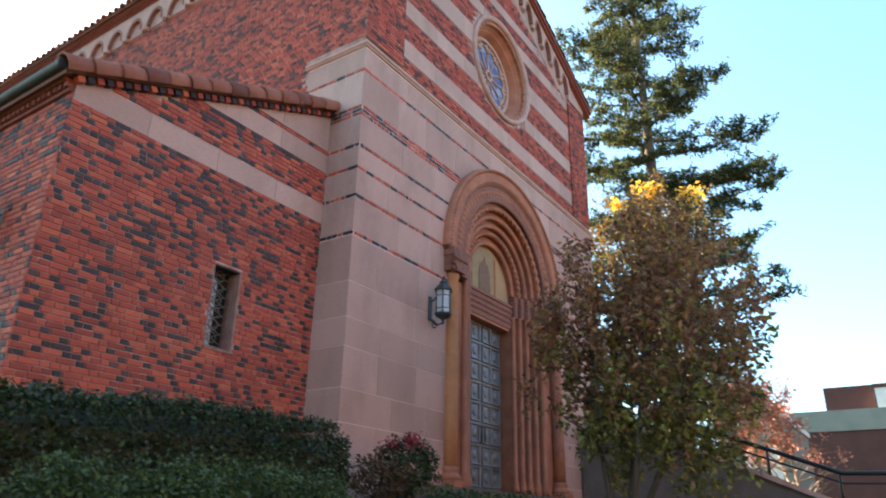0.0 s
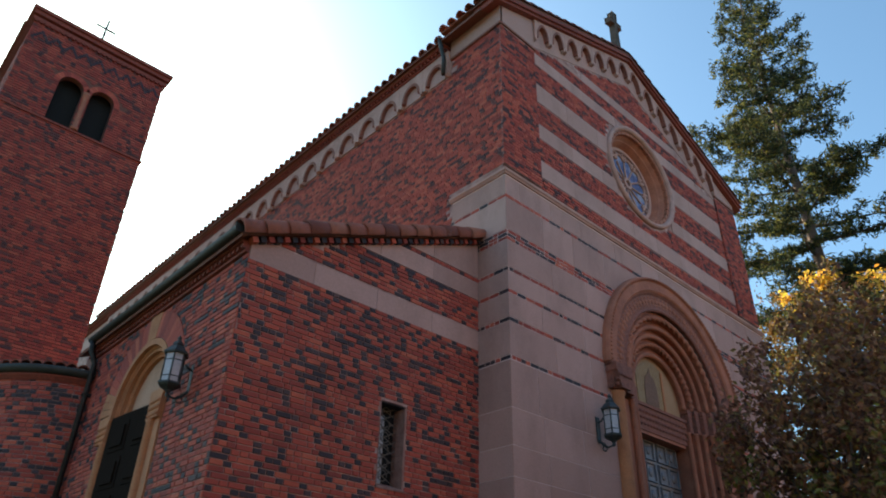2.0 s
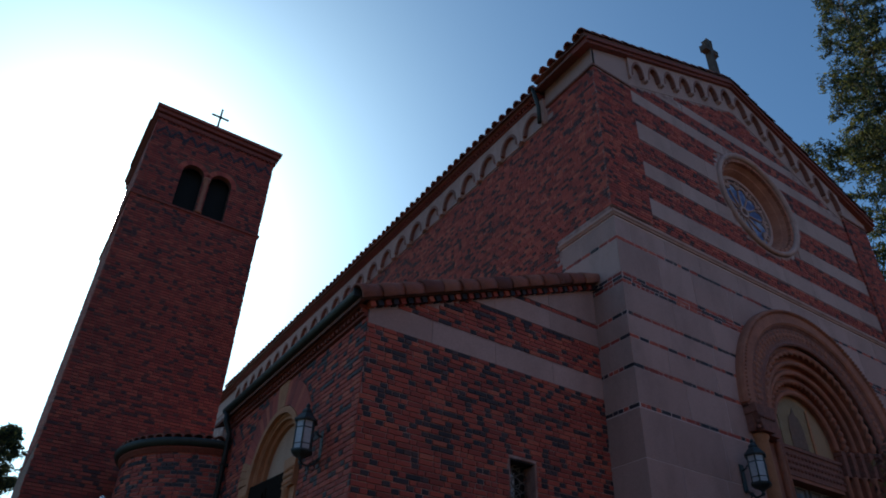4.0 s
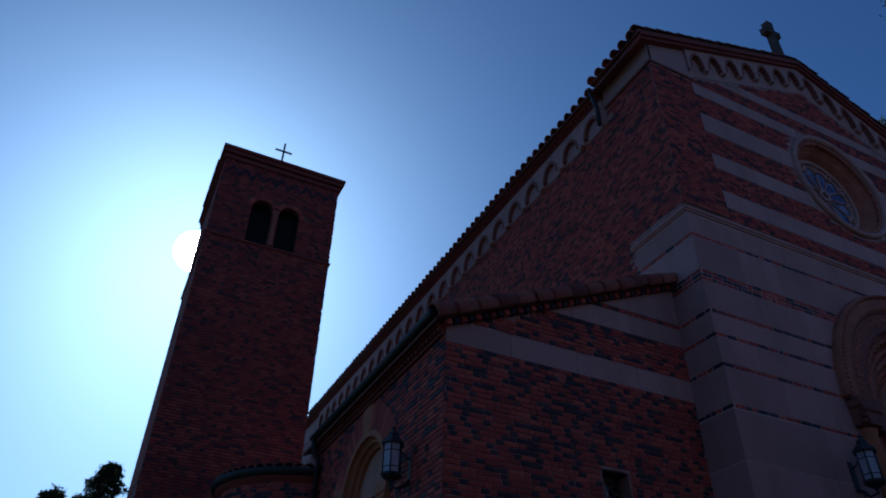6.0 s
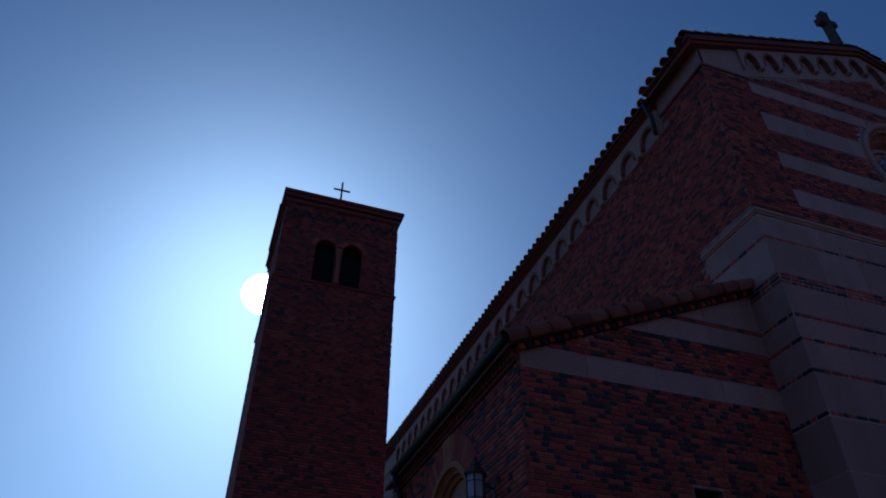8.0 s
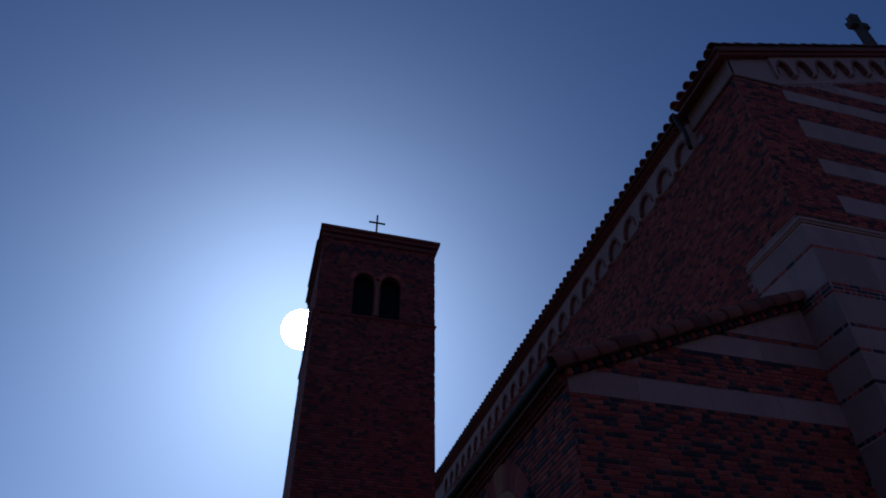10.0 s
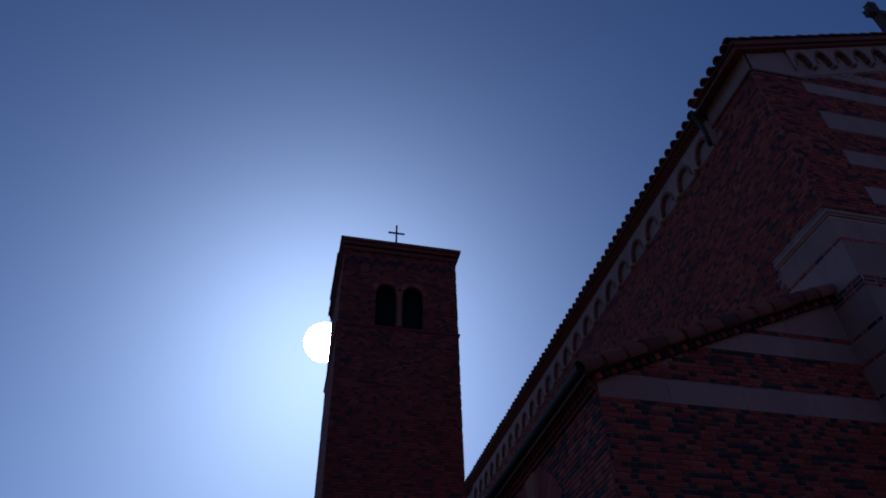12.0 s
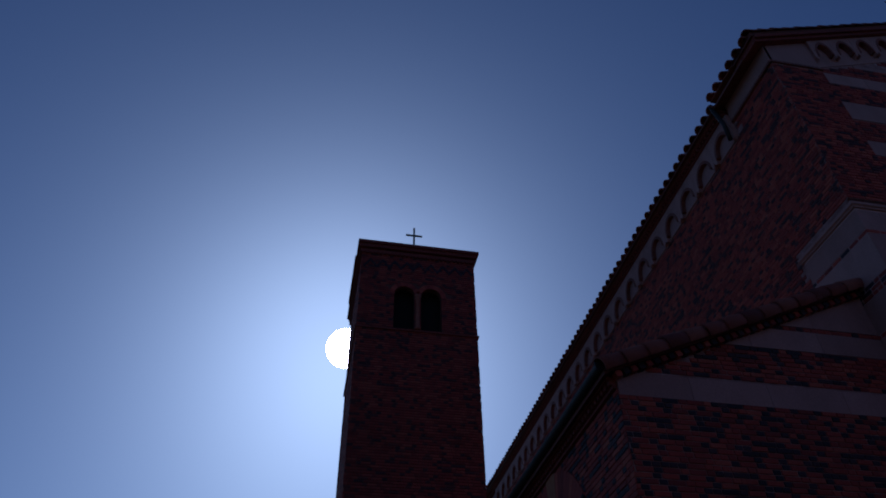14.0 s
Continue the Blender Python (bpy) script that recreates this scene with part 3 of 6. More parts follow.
def keep_field(u0, u1, v0, v1):
    if in_rose(u0, u1, v0, v1) or v1 > min(field_top(u0), field_top(u1)) + 0.03:
        return False
    return not any(v1 > a + 0.01 and v0 < b - 0.01 for a, b in STRIPES)


field = bond(XL + PIL, XR - PIL, Z_LEDGE + 0.09, 14.3, keep_field, rnd, 0.42, 0.10)
brick_mass("brick_field", field, lambda u, v, d: (u, YB - d, v), gable_wall, [bricks_red, bricks_brown], rnd)
for z0, z1 in STRIPES:
    gap = 0.0
    x = XL + PIL + 0.004
    end = XR - PIL - 0.004
    while x < end:
        w = min(rnd.uniform(0.8, 1.15), end - x)
        if end - x - w < 0.25:
            w = end - x
        top = min(z1, field_top(x), field_top(x + w))
        if top > z0 + 0.05:
            pieces = [(x, x + w - 0.006)]
            if in_rose(x, x + w, z0, z1, ROSE_R - 0.03):
                dz = 0 if z0 <= ROSE_Z <= z1 else min(abs(z0 - ROSE_Z), abs(z1 - ROSE_Z))
                hw = math.sqrt(max(0.0, (ROSE_R - 0.03) ** 2 - dz * dz))
                pieces = [(x, min(x + w - 0.006, XC - hw)), (max(x, XC + hw), x + w - 0.006)]
            for p, q in pieces:
                if q - p > 0.03:
                    cpart("stripe_stone", boxed(p, q, YB - 0.014, YB + 0.004, z0 + 0.003, top - 0.003), stone, gable_wall)
        x += w

# corner pilasters, front and side
for x0, x1 in ((XL, XL + PIL), (XR - PIL, XR)):
    bm = boxed(x0 + 0.012, x1 - 0.012, YF + 0.012, YB + 0.002, Z_LEDGE + 0.08, Z_KNEE)
    pil = cpart("pilaster", bm, mortar)
    brick_mass("brick_facing", bond(x0, x1, Z_LEDGE + 0.09, Z_KNEE, lambda *a: True, rnd, 0.45, 0.10), lambda u, v, d: (u, YF + 0.012 - d, v), pil, [bricks_red, bricks_brown], rnd)
    ins = x1 if x0 == XL else x0
    sg = 1 if x0 == XL else -1
    brick_mass("brick_facing", bond(YF, YB, Z_LEDGE + 0.09, Z_KNEE, lambda *a: True, rnd), lambda u, v, d: (ins - sg * 0.012 + sg * d, u, v), pil, [bricks_red, bricks_brown], rnd)
    # kneeler stone above
    outer = x0 if x0 == XL else x1
    o = [(x0, Z_KNEE + 0.07), (x1, Z_KNEE + 0.07), (x1, verge_z(x1) - 0.32), (x0, verge_z(x0) - 0.32)]
    bm = bmesh.new()
    prism(bm, o, on_y(YF, YB + 0.3))
    cpart("kneeler_stone", bm, stone, gable_wall)
    bm = bmesh.new()
    box(bm, x0 - (0.015 if x0 == XL else -0.03), x1 + (0.015 if x0 != XL else 0.03), YF - 0.02, YB + 0.2, Z_KNEE, Z_KNEE + 0.03)
    k = 0
    u = x0
    while u < x1 - 0.04:
        box(bm, u, u + 0.05, YF - 0.015, YB, Z_KNEE + 0.03, Z_KNEE + 0.068)
        u += 0.085
    cpart("brick_string", bm, terracotta_dark, gable_wall)
    cpart("backing", boxed(x0 + 0.01, x1 - 0.01, YF + 0.02, YB, Z_KNEE, Z_KNEE + 0.072), mortar, gable_wall)

# arcaded band under the gable
bm = bmesh.new()
for a, b in ((XL + PIL, XC), (XC, XR - PIL)):
    prism(bm, [(a, field_top(a) + 0.02), (b, field_top(b) + 0.02), (b, verge_z(b) - 0.3), (a, verge_z(a) - 0.3)], on_y(YB - 0.012, YB + 0.02))
cpart("arcade_ground", bm, stone, gable_wall)


def arch_unit(half, slope, y0, y1, rise=0.30, top=0.42):
    """One bay of an arcaded corbel table, sheared to follow a slope."""
    r = half * 0.76
    pts = [(-half, 0.02), (-half + 0.04, -0.06), (-r - 0.01, -0.06), (-r, 0.02)] + [(-r * math.cos(radians(a)), 0.04 + rise * math.sin(radians(a))) for a in range(0, 181, 15)]
    pts += [(r, 0.02), (r + 0.01, -0.06), (half - 0.04, -0.06), (half, 0.02), (half, top), (-half, top)]
    bm = bmesh.new()
    prism(bm, [(u, v + slope * u) for u, v in pts], on_y(y0, y1))
    # brick ring inside the arch
    ring = [(-(r) * math.cos(radians(a)), 0.04 + rise * math.sin(radians(a))) for a in range(0, 181, 15)]
    inner = [(u * 0.80, 0.04 + (v - 0.04) * 0.82) for u, v in ring]
    prism(bm, [(u, v + slope * u) for u, v in ring + inner[::-1]], on_y(y0 - 0.012, y1), 1)
    return bm


NB = 7
for side in (-1, 1):
    span = (XR - XL) / 2 - PIL
    half = span / NB / 2
    sl = 0.375 if side < 0 else -0.44
    me = None
    for i in range(NB):
        x = XC + side * (half + i * 2 * half)
        if me is None:
            ob = cpart("corbel_arch", arch_unit(half - 0.003, sl, -0.10, 0.0, 0.44, 0.56), [stone_soft, terracotta_dark], gable_wall)
            me = ob.data
        else:
            ob = new("corbel_arch", me)
            ob.parent = gable_wall
        ob.location = (x, YB - 0.01, verge_z(x) - 0.94)

# moulded brick cornice and verge tiles
bm = bmesh.new()
for a, b in ((XL - 0.25, XC), (XC, XR + 0.25)):
    for d, t0, t1 in ((0.12, 0.38, 0.30), (0.17, 0.30, 0.22)):
        prism(bm, [(a, verge_z(a) - t0), (b, verge_z(b) - t0), (b, verge_z(b) - t1), (a, verge_z(a) - t1)], on_y(YF - d, YB + 0.45))
cpart("verge_moulding", bm, brick_moulding, gable_wall)
bm = bmesh.new()
for a, b in ((XL - 0.3, XC), (XC, XR + 0.3)):
    prism(bm, [(a, verge_z(a) - 0.22), (b, verge_z(b) - 0.22), (b, verge_z(b) - 0.1), (a, verge_z(a) - 0.1)], on_y(YF - 0.14, YB + 0.5))
verge = cpart("verge", bm, tiles_far, gable_wall)


def barrel(length, r0, r1, wall=0.018, n=8):
    """A half-round clay tile along +x, open below."""
    bm = bmesh.new()
    rows = []
    for x, r in ((0, r0), (length, r1)):
        rows.append([bm.verts.new((x, -q * math.cos(k * math.pi / n), q * math.sin(k * math.pi / n) * 1.05)) for q in (r, r - wall) for k in range(n + 1)])
    m = n + 1
    for k in range(n):
        f = bm.faces.new((rows[0][k], rows[1][k], rows[1][k + 1], rows[0][k + 1]))
        f.smooth = True
        bm.faces.new((rows[0][m + k], rows[0][m + k + 1], rows[1][m + k + 1], rows[1][m + k]))
        for row in rows:
            bm.faces.new((row[k], row[k + 1], row[m + k + 1], row[m + k]))
    return bm


def mesh_of(bm, name, material):
    bmesh.ops.recalc_face_normals(bm, faces=bm.faces[:])
    me = bpy.data.meshes.new(name)
    bm.to_mesh(me)
    bm.free()
    me.materials.append(material)
    return me


def piece(name, me, parent, m):
    ob = new(name, me)
    ob.parent = parent
    ob.matrix_basis = m
    return ob


verge_tile = mesh_of(barrel(0.36, 0.125, 0.10), "tile", tile)
for side in (-1, 1):
    sl = 0.375 if side < 0 else 0.44
    ang = math.degrees(math.atan(sl))
    n = 17
    x0 = XL - 0.34 if side < 0 else XR + 0.34
    for i in range(n):
        x = x0 - side * i * (abs(XC - x0) / n)
        jit = rnd.uniform(-0.008, 0.008)
        m = pose(x, YF - 0.07 + jit, verge_z(x) - 0.11, 0, -ang, 0) if side < 0 else pose(x, YF - 0.07 + jit, verge_z(x) - 0.11, 0, -ang, 180)
        piece("tile", verge_tile, verge, m)

# ---- nave side: bricks, corbel table, eaves ----
def keep_nave(y0, y1, v0, v1):
    if y0 < 7.74 and v0 < Z_LEDGE + 0.07:
        return False
    if y1 > 7.84 and v1 > 12.40:
        return False
    return y0 > 12.4 or v1 > 7.85 or v1 > aisle_z(XL) - 0.3


nave_bricks = bond(YF + 0.005, 26.0, 7.2, 12.95, keep_nave, rnd, 0.42, 0.10)
brick_mass("brick_facing", nave_bricks, lambda u, v, d: (XL + 0.02 - d, u, v), nave_wall, [bricks_red, bricks_brown], rnd)
BAY = 0.80
bm = arch_unit(BAY / 2 - 0.003, 0.0, -0.09, 0.0, 0.42, 0.64)
me = mesh_of(bm, "corbel_arch", stone_soft)
me.materials.append(terracotta_dark)
y = 7.85 + BAY / 2
while y < 27:
    piece("corbel_arch", me, nave_wall, pose(XL + 0.0, y, 12.39, 0, 0, -90))
    y += BAY
cpart("arcade_ground", boxed(XL - 0.008, XL + 0.03, 7.845, NAVE_END, 12.37, 13.05), stone, nave_wall)
cpart("kneeler_stone", boxed(XL - 0.02, XL + 0.05, YF + 0.0, 7.84, Z_KNEE + 0.07, 13.34), stone, nave_wall)
bm = bmesh.new()
box(bm, XL - 0.03, XL + 0.05, YF, 7.84, Z_KNEE, Z_KNEE + 0.03)
u = YF
while u < 7.8:
    box(bm, XL - 0.025, XL + 0.04, u, u + 0.05, Z_KNEE + 0.03, Z_KNEE + 0.068)
    u += 0.085
cpart("brick_string", bm, terracotta_dark, nave_wall)
bm = bmesh.new()
box(bm, XL - 0.13, XL + 0.05, 7.86, NAVE_END, 13.035, 13.07)
y = 7.9
while y < 27:
    box(bm, XL - 0.17, XL + 0.02, y, y + 0.06, 13.072, 13.122)
    y += 0.12
box(bm, XL - 0.20, XL + 0.05, 7.86, NAVE_END, 13.124, 13.16)
cpart("eave_moulding", bm, brick_moulding, nave_wall)
bm = bmesh.new()
box(bm, XL - 0.06, XL + 0.05, YF + 0.02, 7.86, 13.34, 13.36)
box(bm, XL - 0.11, XL + 0.05, YF + 0.02, 7.86, 13.36, 13.38)
cpart("eave_moulding", bm, brick_moulding, nave_wall)
cpart("kneeler_roof", boxed(XL - 0.30, XL + 0.3, YF + 0.0, 7.86, 13.38, 13.42), tiles_far, nave_wall)

eave_tile = mesh_of(barrel(0.5, 0.105, 0.09), "tile", tile)
roof_ang = -math.degrees(math.atan(SLOPE))
nave_eave = cpart("eave_tiles", boxed(XL - 0.22, XL + 0.1, 7.9, NAVE_END, 13.162, 13.19), tiles_far, nave_wall)
y = 7.95
while y < 28.0:
    x = XL - 0.32 + rnd.uniform(-0.012, 0.012)
    piece("tile", eave_tile, nave_eave, pose(x, y, 13.22 + rnd.uniform(-0.006, 0.006), 0, roof_ang, rnd.uniform(-1.5, 1.5)))
    y += 0.262
y = YF + 0.05
while y < 7.9:
    piece("tile", eave_tile, nave_eave, pose(XL - 0.36, y, 13.40, 0, roof_ang, rnd.uniform(-1.5, 1.5)))
    y += 0.262
# rain pipe head on the eaves
bm = bmesh.new()
tube(bm, [(XL - 0.30, 7.92, 13.34), (XL - 0.24, 7.92, 13.1), (XL - 0.15, 7.92, 12.8), (XL - 0.15, 7.92, 12.32)], [0.05, 0.05, 0.045, 0.045], 8)
cpart("rain_pipe", bm, copper, nave_wall)
y = 7.95
verts, faces = [], []
while y < NAVE_END:
    i = len(verts)
    for x in (XL - 0.1, XC):
        for k in range(6):
            a = k * math.pi / 5
            verts.append((x, y - 0.1 * math.cos(a), roof_z(x) + ROOF_UP + 0.05 + 0.1 * math.sin(a)))
    for k in range(5):
        faces.append((i + k, i + 6 + k, i + 7 + k, i + k + 1))
    y += 0.262
ob = from_arrays("tile_rolls", verts, faces, tiles_far, nave_wall)
ob["kind"] = "stuff"

# stone cross on the ridge
bm = bmesh.new()
cy = 6.58
prism(bm, [(XC - 0.10, 15.3), (XC + 0.10, 15.3), (XC + 0.065, 16.66), (XC + 0.25, 16.63), (XC + 0.27, 16.83), (XC + 0.075, 16.80), (XC + 0.105, 17.14), (XC - 0.105, 17.14),
           (XC - 0.075, 16.80), (XC - 0.27, 16.83), (XC - 0.25, 16.63), (XC - 0.065, 16.66)], on_y(cy - 0.075, cy + 0.075))
bmesh.ops.bevel(bm, geom=bm.edges[:], offset=0.015, segments=1, affect="EDGES")
cross = cpart("gable_cross", bm, dark_stone, None, "weathered stone cross on the gable")

# ---- aisle: bricks ----
BELT = [(5.84, 6.165), (6.725, 7.055)]


def keep_aisle(u0, u1, v0, v1):
    if v1 > aisle_z(u0) - 0.03:
        return False
    return not (5.83 < (v0 + v1) / 2 < 6.17) and not (v0 > 6.66)


front_bricks = bond(XA, XL - 0.002, 2.0 - 3 * COURSE, 6.7, keep_aisle, rnd, 0.55, 0.06, holes=[(SLIT[0] - 0.004, SLIT[1] + 0.004, SLIT[2] - 0.01, SLIT[3] + 0.01)])
face_front = lambda u, v, d: (u, YA - d, v)
near_front = [b for b in front_bricks if 3.31 <= b[0] < 5.5 and 3.55 < b[1] < 4.4][:300]
chosen = set(near_front)
brick_mass("brick_facing", [b for b in front_bricks if b not in chosen], face_front, aisle_front, [bricks_red, bricks_dark], rnd)
for z0, z1 in BELT + [(7.125, 7.9)]:
    x = XA + 0.012
    first = True
    while x < XL - 0.01:
        w = 1.05 if not first else 0.95
        first = False
        p, q = x, min(x + w, XL - 0.002)
        lo = max(p, XA + (z0 + 0.02 - AROOF0) / ASLOPE)
        if q - lo > 0.04:
            o = [(lo, z0 + 0.003), (q - 0.005, z0 + 0.003), (q - 0.005, min(z1 - 0.003, aisle_z(q) - 0.02))]
            cx = XA + (z1 - 0.003 + 0.02 - AROOF0) / ASLOPE
            if lo < cx < q:
                o.append((cx, z1 - 0.003))
            o.append((lo, min(z1 - 0.003, aisle_z(lo) - 0.02)))
            bm = bmesh.new()
            prism(bm, o, on_y(YA - 0.016, YA + 0.004))
            cpart("belt_stone", bm, stone, aisle_front)
        x += w
small = []
for z0, z1 in ((6.66, 6.72), (7.06, 7.12)):
    p = XA + (z1 - AROOF0) / ASLOPE + 0.05
    while p < XL - 0.03:
        w = rnd.choice((LONG, SHORT))
        small.append((p, z0, min(w, XL - p), z1 - z0, rnd.random() < 0.45))
        p += w + 0.01
brick_mass("brick_band", small, face_front, aisle_front, [bricks_red, bricks_dark], rnd)


def keep_side(y0, y1, v0, v1):
    dz = max(0.0, v0 - SD_SPRING)
    ym = 0 if y0 <= SD_Y <= y1 else min(abs(y0 - SD_Y), abs(y1 - SD_Y))
    if v1 <= SD_SPRING + 0.05:
        return True
    ym, zm = (y0 + y1) / 2 - SD_Y, (v0 + v1) / 2 - SD_SPRING
    return ym * ym + zm * zm > (SD_R + 0.34) ** 2


side_bricks = bond(YA - 0.012, YA2, 2.0 - 3 * COURSE, 5.93, keep_side, rnd, 0.48, 0.08, holes=[(SD_Y - SD_R - 0.14, SD_Y + SD_R + 0.14, 0.0, SD_SPRING + 0.05)])
face_side = lambda u, v, d: (XA - d, u, v)
brick_mass("brick_facing", side_bricks, face_side, aisle_side, [bricks_red, bricks_dark], rnd)

# dentil courses under the aisle eaves
bm = bmesh.new()
box(bm, XA - 0.05, XA + 0.01, YA, YA2, 5.93, 5.97)
y = YA
while y < YA2:
    box(bm, XA - 0.09, XA + 0.01, y, y + 0.06, 5.972, 6.03)
    y += 0.115
box(bm, XA - 0.12, XA + 0.01, YA, YA2, 6.032, 6.08)
cpart("dentil_course", bm, brick_moulding, aisle_side)
# copper gutter
bm = bmesh.new()
prof = [(0.075 * math.cos(radians(a)), 0.075 * math.sin(radians(a))) for a in range(180, 361, 20)] + [(0.065 * math.cos(radians(a)), 0.065 * math.sin(radians(a)) + 0.004) for a in range(360, 179, -20)]
sweep(bm, [((XA - 0.2, yy, 6.17), (1, 0, 0), (0, 0, 1)) for yy in (YA - 0.10, 9.0, 11.95)], prof)
box(bm, XA - 0.28, XA - 0.12, YA - 0.112, YA - 0.10, 6.09, 6.2)
gutter = cpart("gutter", bm, copper, None, "green copper eaves gutter")
bm = bmesh.new()
tube(bm, [(XA - 0.2, 11.86, 6.12), (XA - 0.19, 11.86, 5.95), (XA - 0.09, 11.86, 5.75), (XA - 0.09, 11.86, 0.5)], [0.06, 0.05, 0.045, 0.045], 10)
for z in (5.2, 3.6):
    box(bm, XA - 0.14, XA, 11.805, 11.915, z, z + 0.04)
cpart("downpipe", bm, iron, None, "dark iron downpipe")
# tiles along the aisle's sloping front edge
ang = math.degrees(math.atan(ASLOPE))
aisle_verge = cpart("verge_bed", boxed(XA, XA + 0.02, YA - 0.05, YA - 0.04, 6.14, 6.15), tiles_far, aisle_front)
big_tile = mesh_of(barrel(0.46, 0.142, 0.110, 0.022, 10), "tile", tile)
n = 14
for i in range(n):
    x = XA - 0.22 + i * 0.302
    piece("tile", big_tile, aisle_verge, pose(x, YA - 0.10 + rnd.uniform(-0.012, 0.012), aisle_z(x) + 0.09 + rnd.uniform(-0.012, 0.012), rnd.uniform(-5, 5) + 38, -ang, rnd.uniform(-2.5, 2.5)))
    piece("tile", big_tile, aisle_verge, pose(x + 0.17, YA + 0.10, aisle_z(x + 0.17) + 0.15 + rnd.uniform(-0.012, 0.012), rnd.uniform(-5, 5), -ang, rnd.uniform(-2.5, 2.5)))
bm = bmesh.new()
prism(bm, [(XA - 0.1, aisle_z(XA - 0.1) - 0.0), (XL, aisle_z(XL) - 0.0), (XL, aisle_z(XL) + 0.10), (XA - 0.1, aisle_z(XA - 0.1) + 0.10)], on_y(YA - 0.13, YA + 0.1))
cpart("verge_board", bm, tiles_far, aisle_front)
den_mesh = {}
for key, mt in (("r", brick_red), ("d", brick_dark)):
    den_mesh[key] = mesh_of(boxed(-0.04, 0.04, -0.10, 0.0, -0.075, 0.0), "dentil", mt)
x = XA + 0.0
k = 0
while x < XL - 0.05:
    piece("dentil", den_mesh["d" if k % 2 else "r"], aisle_front, pose(x, YA + 0.0, aisle_z(x) - 0.004, 0, -ang, 0))
    x += 0.108
    k += 1

# narrow window: reveal, sill and iron lattice
reveal_stone = surface("weathered_reveal", [(0.3, (0.20, 0.09, 0.075)), (0.7, (0.36, 0.21, 0.18))], 7, 60, 0.9, 0.5, stain=0.4)
a, b, c, d = SLIT
bm = bmesh.new()
box(bm, a - 0.002, a + 0.025, YA + 0.004, YA + 0.3, c, d)
box(bm, b - 0.025, b + 0.002, YA + 0.004, YA + 0.3, c, d)
prism(bm, [(YA - 0.03, c - 0.0), (YA + 0.3, c + 0.12), (YA + 0.3, c), (YA - 0.03, c - 0.03)], lambda u, v, e: (b if e else a, u, v))
slit = cpart("slit_window", bm, reveal_stone, aisle_front, "narrow window with pale plaster reveal and iron lattice")
# glass split in two: pale part paints the reflected sky, black part the shade
cpart("pane", boxed(a + 0.025, a + 0.24, YA + 0.20, YA + 0.21, c + 0.06, d - 0.12), frosted, slit, "left part of the pane, reflected sky put into its pale colour")
cpart("pane", boxed(a + 0.242, b - 0.025, YA + 0.24, YA + 0.25, c + 0.06, d), dark_void, slit)
cpart("lintel", boxed(a + 0.025, b - 0.025, YA + 0.02, YA + 0.3, d - 0.02, d + 0.004), brick_dark, slit)
w, h = b - a, d - c
bm2 = bmesh.new()
for i in range(6):
    z = c + 0.18 + i * 0.165
    pts = [(a + w / 2 + 0.07 * math.cos(t), YA + 0.155, z + 0.07 * math.sin(t)) for t in [k * math.tau / 12 for k in range(13)]]
    tube(bm2, pts, [0.007] * 13, 5)
cpart("lattice", bm2, lattice_metal, slit)
bm = bmesh.new()
for i in range(9):
    z = c + 0.08 + i * 0.125
    tube(bm, [(a + 0.03, YA + 0.17, z), (b - 0.03, YA + 0.17, min(d, z + 0.2))], [0.006, 0.006], 5)
    tube(bm, [(b - 0.03, YA + 0.175, z), (a + 0.03, YA + 0.175, min(d, z + 0.2))], [0.006, 0.006], 5)
cpart("lattice", bm, lattice_metal, slit)

# ---- side doorway ----
doorway = thing("side_doorway", "arched side doorway in ochre stone with a dark panelled wooden door", "doorway", (XA, SD_Y, Z0))


def under(top):
    def made(name, bm, material, parent=None, label=""):
        ob = part(name, bm, material, parent or top, label)
        if parent is None:
            ob.matrix_parent_inverse = Matrix.Translation(top.location).inverted()
        return ob
    return made


dpart = under(doorway)
for i, (r0, r1, x0) in enumerate(((0.95, 0.86, XA - 0.03), (0.86, 0.79, XA + 0.06), (0.79, 0.735, XA + 0.14))):
    bm = bmesh.new()
    o = arc(SD_Y, SD_SPRING, r0, 0, 180, 24) + arc(SD_Y, SD_SPRING, r1, 180, 0, 24)
    prism(bm, o, on_x(x0, x0 + 0.3))
    dpart("arch_moulding", bm, ochre)
for i in range(2):
    bm = bmesh.new()
    pts = [((XA + (0.06, 0.15)[i]), SD_Y + (0.86, 0.79)[i] * math.cos(radians(t)), SD_SPRING + (0.86, 0.79)[i] * math.sin(radians(t))) for t in range(0, 181, 8)]
    tube(bm, pts, [0.03] * len(pts), 8)
    dpart("roll_moulding", bm, ochre)
bm = bmesh.new()
prism(bm, arc(SD_Y, SD_SPRING, 0.76, 0, 180, 20), on_x(XA + 0.20, XA + 0.3))
dpart("tympanum", bm, surface("plain_tympanum", [(0.2, (0.46, 0.25, 0.17)), (0.8, (0.55, 0.32, 0.23))], 2, 50, 0.85, 0.2))
